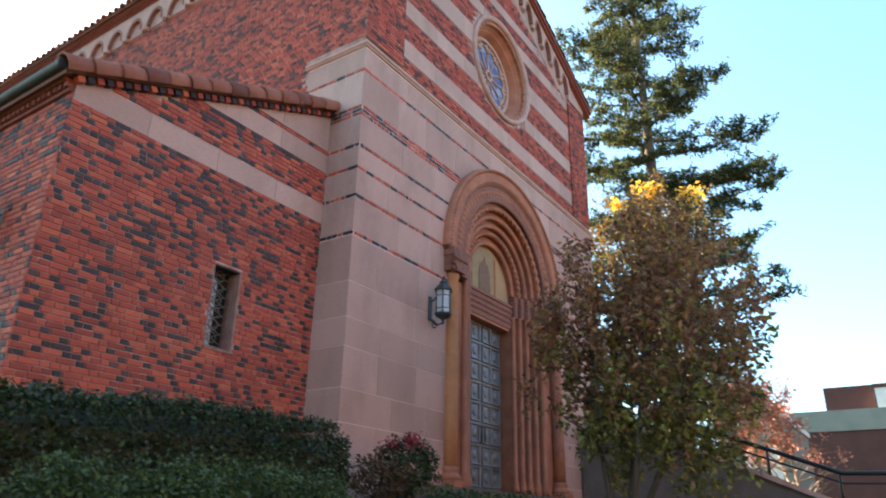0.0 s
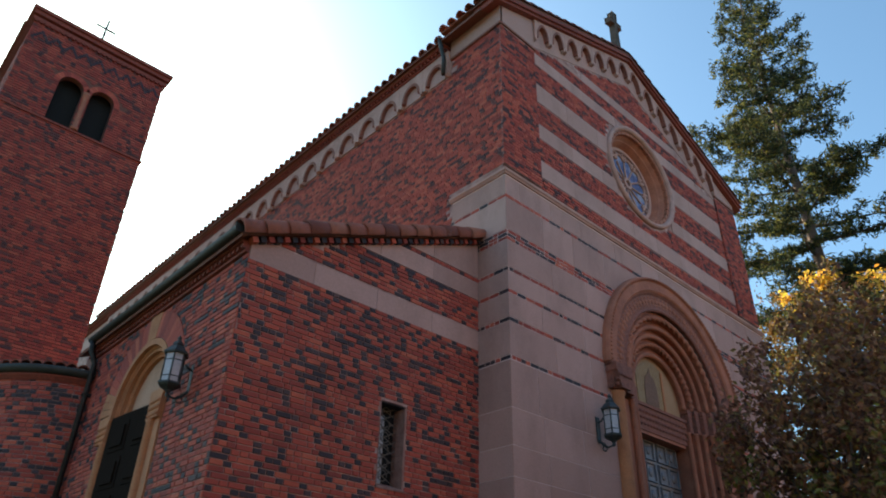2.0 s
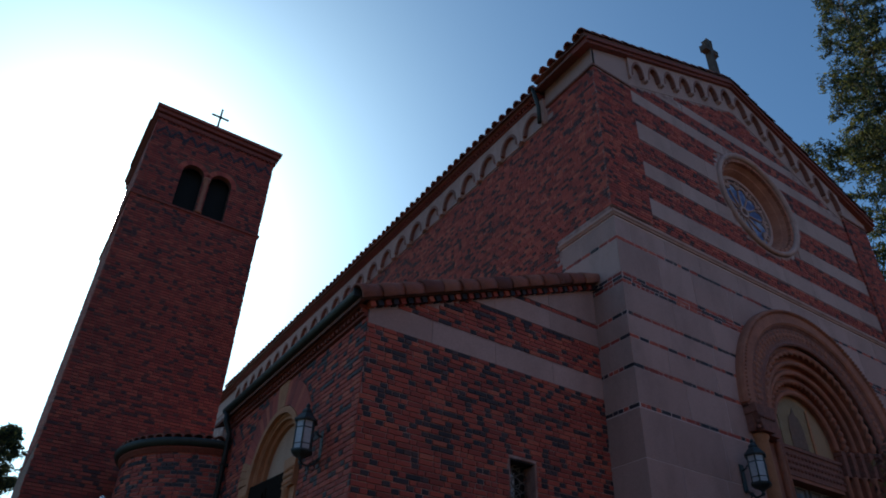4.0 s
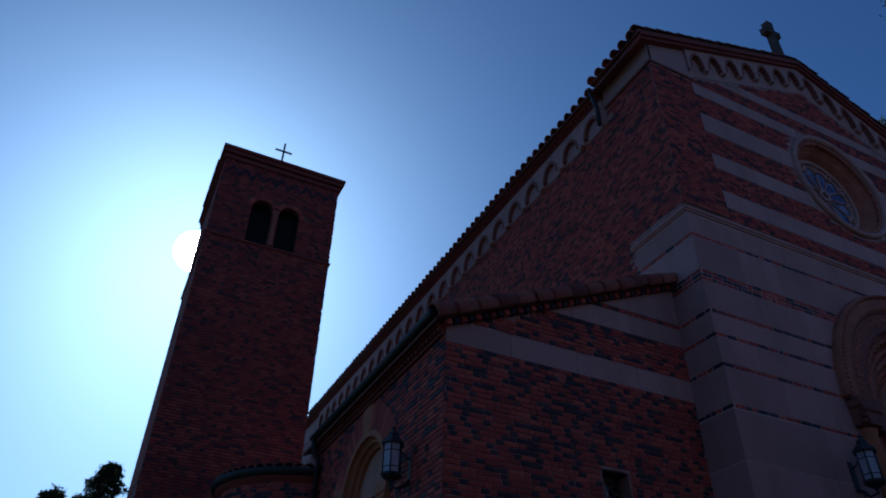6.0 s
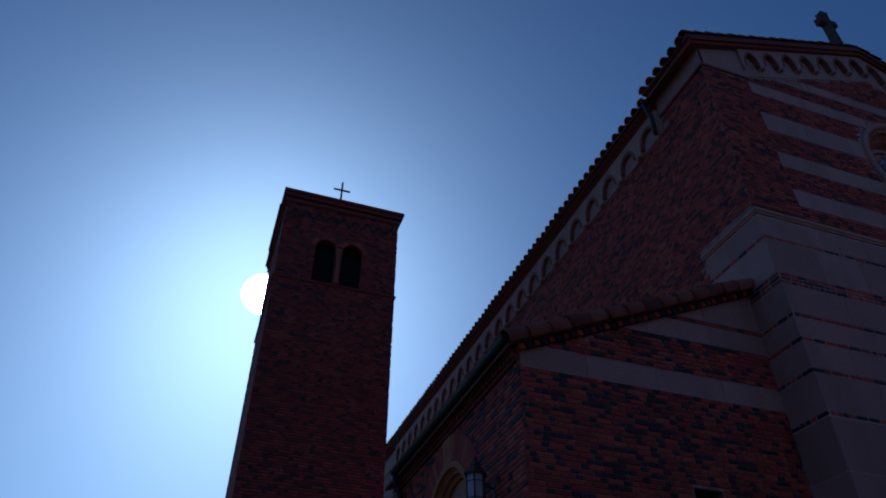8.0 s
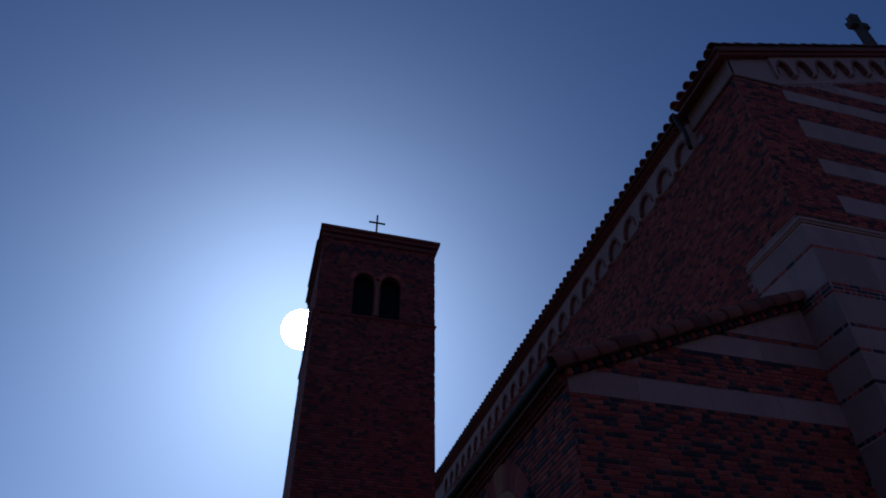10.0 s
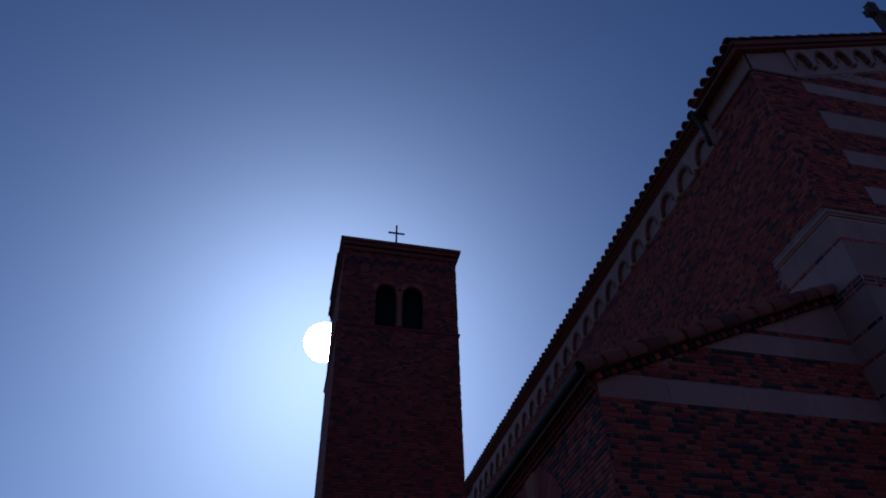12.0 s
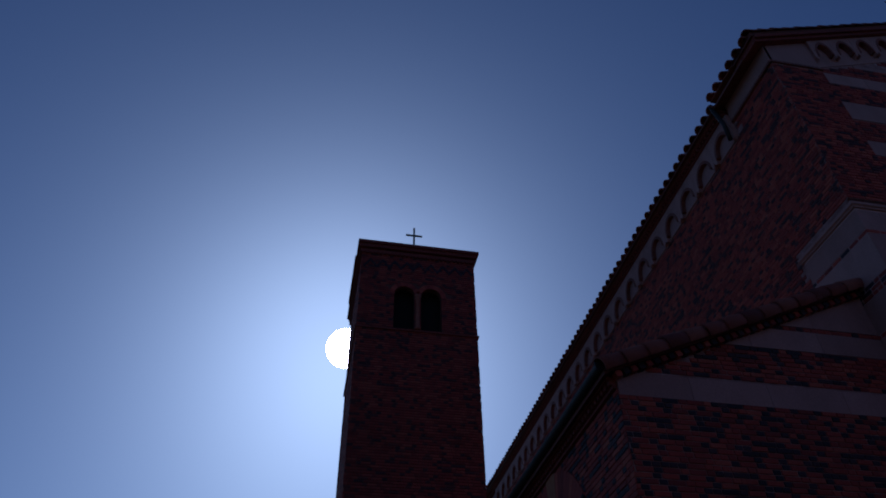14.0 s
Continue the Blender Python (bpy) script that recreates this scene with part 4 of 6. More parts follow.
# voussoirs: brick with stone at crown and flanks
for k in range(31):
    t = 6 + k * 5.6
    bm = bmesh.new()
    stony = k in (0, 1, 2, 14, 15, 16, 28, 29, 30)
    r0, r1 = 0.96, 1.34 if not stony else 1.36
    o = arc(SD_Y, SD_SPRING, r0, t - 2.6, t + 2.6, 2) + arc(SD_Y, SD_SPRING, r1, t + 2.6, t - 2.6, 2)
    prism(bm, o, on_x(XA - (0.026 if stony else 0.022), XA + 0.02))
    dpart("voussoir", bm, ochre if stony else brick_red)
for s in (-1, 1):
    y0 = SD_Y + s * 0.74
    y1 = SD_Y + s * 1.04
    lo, hi = min(y0, y1), max(y0, y1)
    dpart("jamb", boxed(XA - 0.03, XA + 0.3, lo, hi, Z0, 4.18), ochre)
    bm = bmesh.new()
    prism(bm, [(lo, 4.18), (hi, 4.18), (hi + 0.04, 4.45), (hi + 0.06, 4.5), (hi + 0.06, 4.56), (lo - 0.04, 4.56), (lo - 0.04, 4.5), (lo - 0.02, 4.45)], on_x(XA - 0.08, XA + 0.3))
    cap = dpart("capital", bm, ochre, None, "carved stone capital")
    bm = bmesh.new()
    for kk in range(5):
        for jj in range(3):
            yy, zz = lo + 0.03 + kk * 0.06, 4.23 + jj * 0.085
            bmesh.ops.create_icosphere(bm, subdivisions=1, radius=0.034, matrix=Matrix.Translation((XA - 0.075, yy, zz)))
    dpart("foliage_carving", bm, ochre, cap)
    bm = bmesh.new()
    lathe(bm, [(0.09, Z0), (0.09, 1.95), (0.075, 2.0), (0.075, 4.15), (0.095, 4.18)], XA - 0.02, SD_Y + s * 0.80, 12)
    dpart("colonnette", bm, ochre)
dpart("lintel", boxed(XA + 0.2, XA + 0.32, SD_Y - 0.76, SD_Y + 0.76, 4.52, 4.58), ochre)
# black sheet behind the door, painted as the shade inside
dpart("door_recess", boxed(XA + 0.9, XA + 0.95, SD_Y - 0.9, SD_Y + 0.9, Z0, 4.6), dark_void)
leaf = boxed(0, 0.05, 0, 1.46, Z0 + 0.05, 4.52)
door_leaf = dpart("door", leaf, dark_wood, None, "dark wooden door with raised panels, slightly ajar")
door_leaf.matrix_parent_inverse = Matrix.Identity(4)
door_leaf.matrix_basis = pose(0.01, 0.72, -Z0, 0, 0, 185.0)
for r in range(5):
    for q in range(2):
        y0 = 0.14 + q * 0.66
        z0 = Z0 + 0.25 + r * 0.5
        bm = bmesh.new()
        prism(bm, [(y0, z0), (y0 + 0.46, z0), (y0 + 0.46, z0 + 0.40), (y0, z0 + 0.40)], on_x(0.05, 0.062))
        prism(bm, [(y0 + 0.06, z0 + 0.06), (y0 + 0.40, z0 + 0.06), (y0 + 0.40, z0 + 0.34), (y0 + 0.06, z0 + 0.34)], on_x(0.062, 0.085))
        o2 = part("panel", bm, dark_wood, door_leaf)


# ---- portal ----
portal = thing("portal", "deeply recessed round-arched terracotta portal with bronze doors", "portal", (XC, YF, 2.05))
ppart = under(portal)
FLOOR = 2.08
# outer archivolt, proud of the wall
bm = bmesh.new()
prof = [(-0.30, 0.0), (-0.30, 0.10), (-0.26, 0.13), (-0.08, 0.13), (-0.06, 0.16), (-0.03, 0.17), (0.0, 0.15), (0.02, 0.10), (0.02, 0.0)]
sweep(bm, ring_path(XC, SPRING, R_OUT, YF + 0.02, 0, 180, 56), prof)
ppart("outer_archivolt", bm, terracotta)
# beads along the outer edge
bm = bmesh.new()
for k in range(91):
    t = radians(1 + k * 178 / 90)
    bmesh.ops.create_icosphere(bm, subdivisions=1, radius=0.028, matrix=Matrix.Translation((XC + (R_OUT - 0.045) * math.cos(t), YF - 0.15, SPRING + (R_OUT - 0.045) * math.sin(t))))
tagged(ppart("bead_moulding", bm, terracotta), kind="stuff")
# carved band
bm = bmesh.new()
sweep(bm, ring_path(XC, SPRING, 2.09, YF + 0.02, 0, 180, 48), [(-0.40, 0.0), (-0.40, 0.05), (-0.37, 0.07), (-0.33, 0.05), (-0.06, 0.05), (-0.03, 0.08), (0.0, 0.08), (0.0, 0.0)])
ppart("carved_band", bm, terracotta_dark, None, "band of carved foliage")
bm = bmesh.new()
for k in range(44):
    t = radians(3 + k * 174 / 43)
    for r, s in ((1.90, 0.055), (1.82 + 0.02 * (k % 2), 0.03), (1.98, 0.03)):
        mt = Matrix.Translation((XC + r * math.cos(t), YF - 0.03, SPRING + r * math.sin(t))) @ Matrix.Rotation(-t, 4, "Y") @ Matrix.Diagonal((1, 0.5, 1.3, 1))
        bmesh.ops.create_icosphere(bm, subdivisions=1, radius=s, matrix=mt)
tagged(ppart("scrollwork", bm, terracotta), kind="stuff")
# stepped orders with rolls, two of them roped
ORDERS = [(1.69, 1.54, 6.47), (1.54, 1.38, 6.56), (1.38, 1.22, 6.65), (1.22, 1.06, 6.73), (1.06, 0.88, 6.80)]
for i, (r0, r1, y) in enumerate(ORDERS):
    bm = bmesh.new()
    sweep(bm, ring_path(XC, SPRING, r0, y + 0.14, 0, 180, 40), [(-(r0 - r1), 0.0), (-(r0 - r1), 0.14), (0.0, 0.14), (0.03, 0.12), (0.03, 0.0)])
    order = ppart("arch_order", bm, terracotta)
    bm = bmesh.new()
    rr = r1 + 0.03
    if i in (0, 3):
        n = 260
        verts_rows = []
        path = ring_path(XC, SPRING, rr, y - 0.01, 0, 180, n)
        rows = []
        for j, (p, sd, up) in enumerate(path):
            row = []
            for q in range(10):
                an = q * math.tau / 10
                rad = 0.050 + 0.021 * math.cos(2 * (an + j * math.tau / 20))
                row.append(bm.verts.new(Vector(p) + Vector(sd) * rad * math.cos(an) + Vector(up) * rad * math.sin(an)))
            rows.append(row)
        for a_, b_ in zip(rows, rows[1:]):
            for q in range(10):
                bm.faces.new((a_[q], a_[(q + 1) % 10], b_[(q + 1) % 10], b_[q])).smooth = True
        ppart("rope_moulding", bm, terracotta, order)
    else:
        sweep(bm, ring_path(XC, SPRING, rr, y - 0.005, 0, 180, 48), round_profile(0.052, 10))
        smooth(ppart("roll_moulding", bm, terracotta, order))
# jambs: stepped piers and colonnettes below each order
for s in (-1, 1):
    for i, (r0, r1, y) in enumerate(ORDERS):
        a_, b_ = XC + s * r1, XC + s * (r0 + (0.03 if i else 0.4))
        ppart("jamb_pier", boxed(min(a_, b_), max(a_, b_), y, y + 0.3, FLOOR, SPRING - 0.48 if i else SPRING - 0.48), terracotta)
        bm = bmesh.new()
        cx = XC + s * (r1 + 0.035)
        lathe(bm, [(0.085, FLOOR), (0.085, FLOOR + 0.16), (0.07, FLOOR + 0.2), (0.075, FLOOR + 0.24), (0.055, FLOOR + 0.28), (0.052, SPRING - 0.50), (0.07, SPRING - 0.47)], cx, y - 0.02, 12)
        col = ppart("colonnette", bm, terracotta)
    # carved capitals in one stepped frieze
    bm = bmesh.new()
    steps = [(XC + s * (R_OUT - 0.02), YF - 0.12)] + [(XC + s * (r0 + 0.0), y - 0.09) for r0, r1, y in ORDERS] + [(XC + s * 0.90, 6.78)]
    bm.free()
    for (xa, ya), (xb, yb) in zip(steps, steps[1:]):
        lo, hi = min(xa, xb), max(xa, xb)
        bm = bmesh.new()
        prism(bm, [(lo + 0.02, SPRING - 0.47), (hi - 0.02, SPRING - 0.47), (hi - 0.02, SPRING - 0.09), (hi, SPRING - 0.07), (hi, SPRING), (lo, SPRING), (lo, SPRING - 0.07), (lo + 0.02, SPRING - 0.09)], on_y(ya, 6.95))
        frieze = ppart("capital", bm, terracotta_dark, None, "carved capital")
    bm = bmesh.new()
    for (xa, ya), (xb, yb) in zip(steps, steps[1:]):
        lo, hi = min(xa, xb), max(xa, xb)
        n = max(2, int((hi - lo) / 0.07))
        for q in range(n):
            for rz in range(4):
                bmesh.ops.create_icosphere(bm, subdivisions=1, radius=0.036 + 0.008 * (q % 2), matrix=Matrix.Translation((lo + 0.04 + q * (hi - lo - 0.06) / n, ya + 0.03, SPRING - 0.41 + rz * 0.095)))
    tagged(ppart("foliage_carving", bm, terracotta_dark, frieze), kind="stuff")
    # large outer column
    cx, cy = XC + s * (R_OUT - 0.26), YF - 0.03
    bm = bmesh.new()
    lathe(bm, [(0.125, FLOOR + 0.30), (0.13, 3.2), (0.125, 4.6), (0.115, 5.62), (0.14, 5.66), (0.14, 5.70), (0.12, 5.72)], cx, cy, 18)
    column = ppart("column", bm, ochre if s < 0 else terracotta, None, "smooth round column")
    bm = bmesh.new()
    box(bm, cx - 0.2, cx + 0.2, cy - 0.2, cy + 0.2, FLOOR - 0.06, FLOOR + 0.1)
    lathe(bm, [(0.21, FLOOR + 0.1), (0.2, FLOOR + 0.17), (0.155, FLOOR + 0.19), (0.15, FLOOR + 0.23), (0.17, FLOOR + 0.26), (0.14, FLOOR + 0.31)], cx, cy, 18)
    ppart("base", bm, terracotta, column)
    bm = bmesh.new()
    prism(bm, [(cx - 0.13, 5.72), (cx + 0.13, 5.72), (cx + 0.22, 6.0), (cx + 0.24, 6.02), (cx + 0.24, 6.16), (cx - 0.24, 6.16), (cx - 0.24, 6.02), (cx - 0.22, 6.0)], on_y(cy - 0.20, cy + 0.2))
    for q in range(6):
        for rz in range(3):
            bmesh.ops.create_icosphere(bm, subdivisions=1, radius=0.045, matrix=Matrix.Translation((cx - 0.17 + q * 0.068, cy - 0.19 + 0.03 * (2 - rz), 5.78 + rz * 0.085)))
    ppart("capital", bm, terracotta_dark, column)
# tympanum, lintel, doors
bm = bmesh.new()
prism(bm, [(XC - 0.9, 5.99), (XC + 0.9, 5.99)] + arc(XC, SPRING, 0.9, 0, 180, 28), on_y(6.88, 7.0))
tym = ppart("tympanum", bm, surface("tympanum_stone", [(0.2, (0.34, 0.19, 0.10)), (0.8, (0.44, 0.27, 0.155))], 2, 50, 0.85, 0.2), None, "plain stone tympanum with a gilded mosaic panel")
bm = bmesh.new()
prism(bm, [(XC - 0.62, 6.05), (XC + 0.28, 6.05), (XC + 0.28, 6.9), (XC - 0.15, 7.02), (XC - 0.62, 6.75)], on_y(6.868, 6.88))
panel = ppart("mosaic_panel", bm, gold, tym, "gilded mosaic with a plain robed shape")
bm = bmesh.new()
prism(bm, [(XC - 0.36, 6.06), (XC + 0.10, 6.06), (XC + 0.08, 6.45), (XC + 0.0, 6.66), (XC - 0.08, 6.70), (XC - 0.12, 6.84), (XC - 0.2, 6.70), (XC - 0.3, 6.62), (XC - 0.36, 6.4)], on_y(6.858, 6.868))
ppart("robed_shape", bm, mosaic_brown, tym)
ppart("panel_frame", boxed(XC + 0.28, XC + 0.34, 6.85, 6.88, 6.0, 6.86), ochre, tym)
bm = bmesh.new()
box(bm, XC - 0.95, XC + 0.95, 6.80, 7.0, 5.46, 5.93)
box(bm, XC - 0.95, XC + 0.95, 6.77, 7.0, 5.93, 5.99)
lintel = ppart("lintel", bm, terracotta_dark, None, "carved terracotta lintel")
bm = bmesh.new()
for q in range(17):
    for rz in range(3):
        bmesh.ops.create_icosphere(bm, subdivisions=1, radius=0.04, matrix=Matrix.Translation((XC - 0.84 + q * 0.105, 6.80, 5.58 + rz * 0.12)))
tagged(ppart("foliage_carving", bm, terracotta_dark, lintel), kind="stuff")
ppart("reveal", boxed(XC - 0.82, XC + 0.82, 6.82, 7.2, 5.40, 5.46), terracotta)
for s in (-1, 1):
    x0, x1 = (XC - 0.8, XC - 0.003) if s < 0 else (XC + 0.003, XC + 0.8)
    leafd = ppart("bronze_door", boxed(x0, x1, 7.05, 7.12, FLOOR, 5.40), bronze, None, "blue-grey bronze door with raised panels")
    for r in range(8):
        for q in range(2):
            xa = x0 + 0.05 + q * 0.365
            za = FLOOR + 0.12 + r * 0.405
            bm = bmesh.new()
            sweep(bm, [((xa, 7.05, za), (-1, 0, -1), (0, -1, 0)), ((xa + 0.33, 7.05, za), (1, 0, -1), (0, -1, 0)), ((xa + 0.33, 7.05, za + 0.35), (1, 0, 1), (0, -1, 0)), ((xa, 7.05, za + 0.35), (-1, 0, 1), (0, -1, 0))],
                  [(-0.03, 0.0), (-0.02, 0.03), (0.0, 0.035), (0.012, 0.0)], True)
            bmesh.ops.create_icosphere(bm, subdivisions=2, radius=0.075, matrix=Matrix.Translation((xa + 0.165, 7.05, za + 0.175)) @ Matrix.Diagonal((1, 0.4, 1.2, 1)))
            part("door_panel", bm, bronze, leafd)
    bm = bmesh.new()
    hx = XC + s * 0.07
    tube(bm, [(hx, 7.02, 3.0), (hx, 6.98, 3.03), (hx, 6.98, 3.3), (hx, 7.02, 3.33)], [0.014] * 4, 6)
    part("door_handle", bm, iron, leafd)
# black sheet closing the portal, painted as shade
ppart("dark_recess", boxed(XC - 2.3, XC + 2.3, 7.25, 7.3, FLOOR, 8.6), dark_void)
# porch floor and step
porch = part("porch_step", boxed(8.3, 15.45, 5.75, 6.42, 1.3, 2.03), concrete)
tagged(porch, "grey stone porch step below the portal", "step", kind="structure")

# ---- rose window ----
rose = thing("rose_window", "round rose window with stone tracery and moulded stone rim", "window", (XC, YB, ROSE_Z))
rpart = under(rose)
bm = bmesh.new()
sweep(bm, ring_path(XC, ROSE_Z, ROSE_R, YB, 0, 360, 56)[:-1], [(-0.12, -0.05), (-0.11, 0.05), (-0.06, 0.09), (-0.02, 0.085), (0.0, 0.05), (0.005, -0.02)], True)
smooth(rpart("rim", bm, stone_soft))
for k, (r0, r1, ya, yb) in enumerate(((1.21, 1.03, YB + 0.02, YB + 0.2), (1.05, 0.93, YB + 0.18, YB + 0.38))):
    bm = bmesh.new()
    o = ring_path(XC, ROSE_Z, r0, ya, 0, 360, 48)[:-1]
    sweep(bm, o, [(0.02, 0.02), (0.02, -0.34), (-(r0 - r1), -0.34), (-(r0 - r1), -(yb - ya)), (-(r0 - r1) * 0.5, -(yb - ya) * 0.35), (-0.02, 0.0)], True)
    rpart("splay", bm, terracotta if k else terracotta)
# ring of stones on the reveal
for k in range(36):
    t0, t1 = k * 10 + 0.6, k * 10 + 9.4
    bm = bmesh.new()
    o = arc(XC, ROSE_Z, 1.20, t0, t1, 3) + arc(XC, ROSE_Z, 1.12, t1, t0, 3)
    prism(bm, o, on_y(YB + 0.0, YB + 0.16))
    rpart("rim_stone", bm, terracotta)
RG = 0.93
YG = YB + 0.38
KS = RG / 0.95
bm = bmesh.new()
sweep(bm, ring_path(XC, ROSE_Z, RG, YG, 0, 360, 48)[:-1], [(-0.06, -0.04), (-0.06, 0.05), (0.04, 0.05), (0.04, -0.04)], True)
rpart("tracery_ring", bm, stone_soft)
N = 12
for k in range(N):
    t = radians(k * 360 / N)
    d = Vector((math.cos(t), 0, math.sin(t)))
    bm = bmesh.new()
    tube(bm, [Vector((XC, YG, ROSE_Z)) + d * 0.13 * KS, Vector((XC, YG, ROSE_Z)) + d * 0.62 * KS], [0.022, 0.022], 8)
    rpart("spoke", bm, stone_soft)
    bm = bmesh.new()
    tm = radians((k + 0.5) * 360 / N)
    c0 = Vector((XC + 0.66 * KS * math.cos(tm), YG, ROSE_Z + 0.66 * KS * math.sin(tm)))
    pts = []
    for q in range(9):
        an = tm - math.pi / 2 + math.pi * q / 8
        pts.append(c0 + Vector((math.cos(an) * 0.155 * KS, 0, math.sin(an) * 0.155 * KS)))
    tube(bm, pts, [0.03] * 9, 6)
    rpart("foil", bm, stone_soft)
    bm = bmesh.new()
    cc = (XC + 0.83 * KS * math.cos(t), ROSE_Z + 0.83 * KS * math.sin(t))
    sweep(bm, [((cc[0] + 0.06 * math.cos(q * math.tau / 10), YG, cc[1] + 0.06 * math.sin(q * math.tau / 10)), (math.cos(q * math.tau / 10), 0, math.sin(q * math.tau / 10)), (0, -1, 0)) for q in range(10)],
          [(-0.015, -0.03), (-0.015, 0.03), (0.03, 0.03), (0.03, -0.03)], True)
    rpart("oculus", bm, stone_soft)
bm = bmesh.new()
sweep(bm, ring_path(XC, ROSE_Z, 0.12, YG, 0, 360, 20)[:-1], [(-0.03, -0.04), (-0.03, 0.05), (0.03, 0.05), (0.03, -0.04)], True)
rpart("hub", bm, stone_soft)
bm = bmesh.new()
prism(bm, arc(XC, ROSE_Z, RG + 0.02, 0, 360, 40)[:-1], on_y(YG + 0.02, YG + 0.03))
rpart("stained_glass", bm, leaded)


# ---- wall lanterns ----
def lantern():
    """A hexagonal wall lantern; its back plate is at the origin, it stands out along -y."""
    top = thing("wall_lantern", "verdigris metal wall lantern with frosted panes on scrolled bracket", "lantern", group="wall lanterns")
    cy = -0.30
    R = 0.15

    def hexa(bm, rings, mat=0):
        rows = [[bm.verts.new((r * math.cos(radians(60 * k + 30)), cy + r * math.sin(radians(60 * k + 30)), z)) for k in range(6)] for r, z in rings]
        for a_, b_ in zip(rows, rows[1:]):
            for k in range(6):
                bm.faces.new((a_[k], a_[(k + 1) % 6], b_[(k + 1) % 6], b_[k]))
        bm.faces.new(rows[0][::-1])
        bm.faces.new(rows[-1])
    bm = bmesh.new()
    hexa(bm, [(0.04, 0.56), (R + 0.03, 0.56), (R + 0.035, 0.585), (R + 0.01, 0.61), (0.10, 0.68), (0.075, 0.70), (0.085, 0.72), (0.06, 0.76), (0.02, 0.79)])
    lathe(bm, [(0.0, 0.78), (0.03, 0.80), (0.035, 0.825), (0.015, 0.85), (0.0, 0.87)], 0, cy, 10)
    part("roof", bm, verdigris, top)
    bm = bmesh.new()
    hexa(bm, [(0.03, 0.0), (0.05, 0.03), (R - 0.01, 0.08), (R + 0.02, 0.11), (R + 0.02, 0.135), (0.05, 0.135)])
    lathe(bm, [(0.0, -0.07), (0.025, -0.05), (0.03, -0.02), (0.012, 0.0)], 0, cy, 10)
    part("base", bm, verdigris, top)
    body = R - 0.012
    for k in range(6):
        a0, a1 = radians(60 * k + 30), radians(60 * k + 90)
        p0, p1 = Vector((body * math.cos(a0), cy + body * math.sin(a0), 0)), Vector((body * math.cos(a1), cy + body * math.sin(a1), 0))
        bm = bmesh.new()
        vs = [bm.verts.new(p + Vector((0, 0, z))) for p, z in ((p0, 0.13), (p1, 0.13), (p1, 0.565), (p0, 0.565))]
        bm.faces.new(vs)
        part("pane", bm, frosted, top)
        bm = bmesh.new()
        tube(bm, [p0 + Vector((0, 0, 0.13)), p0 + Vector((0, 0, 0.565))], [0.013, 0.013], 6)
        for z in (0.22, 0.46):
            tube(bm, [p0 + Vector((0, 0, z)), p1 + Vector((0, 0, z))], [0.008, 0.008], 6)
        part("glazing_bar", bm, verdigris, top)
    bm = bmesh.new()
    box(bm, -0.05, 0.05, -0.02, 0.0, 0.05, 0.5)
    part("back_plate", bm, verdigris, top)
    bm = bmesh.new()
    tube(bm, [(0, -0.01, 0.40), (0, -0.09, 0.42), (0, -0.13, 0.47)], [0.014] * 3, 6)
    part("stay", bm, verdigris, top)
    bm = bmesh.new()
    tube(bm, [(0, -0.01, 0.10), (0, -0.08, 0.0), (0, -0.18, -0.06), (0, cy, -0.04)], [0.016] * 4, 6)
    part("bracket", bm, verdigris, top)
    for sx in (-1, 1):
        bm = bmesh.new()
        pts = [(sx * (0.05 + 0.05 * math.cos(q * 0.7)), -0.06 - 0.01 * q, 0.0 + 0.05 * math.sin(q * 0.7)) for q in range(9)]
        tube(bm, pts, [0.008] * 9, 5)
        part("scroll", bm, verdigris, top)
    bm = bmesh.new()
    pts = [(0.0, -0.12 + 0.05 * math.cos(q * 0.75), -0.06 + 0.05 * math.sin(q * 0.75)) for q in range(9)]
    tube(bm, pts, [0.01] * 9, 5)
    part("scroll", bm, verdigris, top)
    return top


lamp = lantern()
lamp.matrix_basis = pose(9.44, YF, 4.66) @ Matrix.Scale(0.92, 4)
side_lamp = copy_thing(lamp, pose(XA, 7.98, 4.28, 0, 0, -90))
side_lamp.scale = (0.84, 0.84, 0.84)

# ---- round turret beside the aisle ----
TC, TR, TZ = (3.45, 13.55), 1.52, 5.55
turret = thing("round_turret", "low round brick turret with copper gutter and tiled roof", "turret", (TC[0], TC[1], 0))
upart = under(turret)
bm = bmesh.new()
lathe(bm, [(TR, 0.0), (TR, TZ)], *TC, 48)
uw = upart("wall", bm, mortar)
cyl_bricks = bond(radians(150) * TR, radians(290) * TR, 1.8, TZ - 0.12, lambda *a_: True, rnd, 0.55, 0.15)
brick_mass("brick_facing", cyl_bricks, lambda u, v, d: (TC[0] + (TR + d) * math.cos(u / TR), TC[1] + (TR + d) * math.sin(u / TR), v), uw, [bricks_red, bricks_dark], rnd)
bm = bmesh.new()
lathe(bm, [(TR + 0.01, TZ - 0.14), (TR + 0.045, TZ - 0.13), (TR + 0.045, TZ - 0.09), (TR + 0.08, TZ - 0.08), (TR + 0.08, TZ - 0.04), (TR, TZ - 0.02)], *TC, 48)
upart("cornice", bm, brick_moulding)
bm = bmesh.new()
lathe(bm, [(TR + 0.06, TZ - 0.05), (TR + 0.14, TZ - 0.03), (TR + 0.18, TZ + 0.06), (TR + 0.16, TZ + 0.08), (TR + 0.02, TZ + 0.06)], *TC, 48)
upart("gutter", bm, copper)
bm = bmesh.new()
lathe(bm, [(TR + 0.1, TZ + 0.05), (0.3, TZ + 0.42), (0.0, TZ + 0.46)], *TC, 48)
uroof = upart("roof", bm, tiles_far)
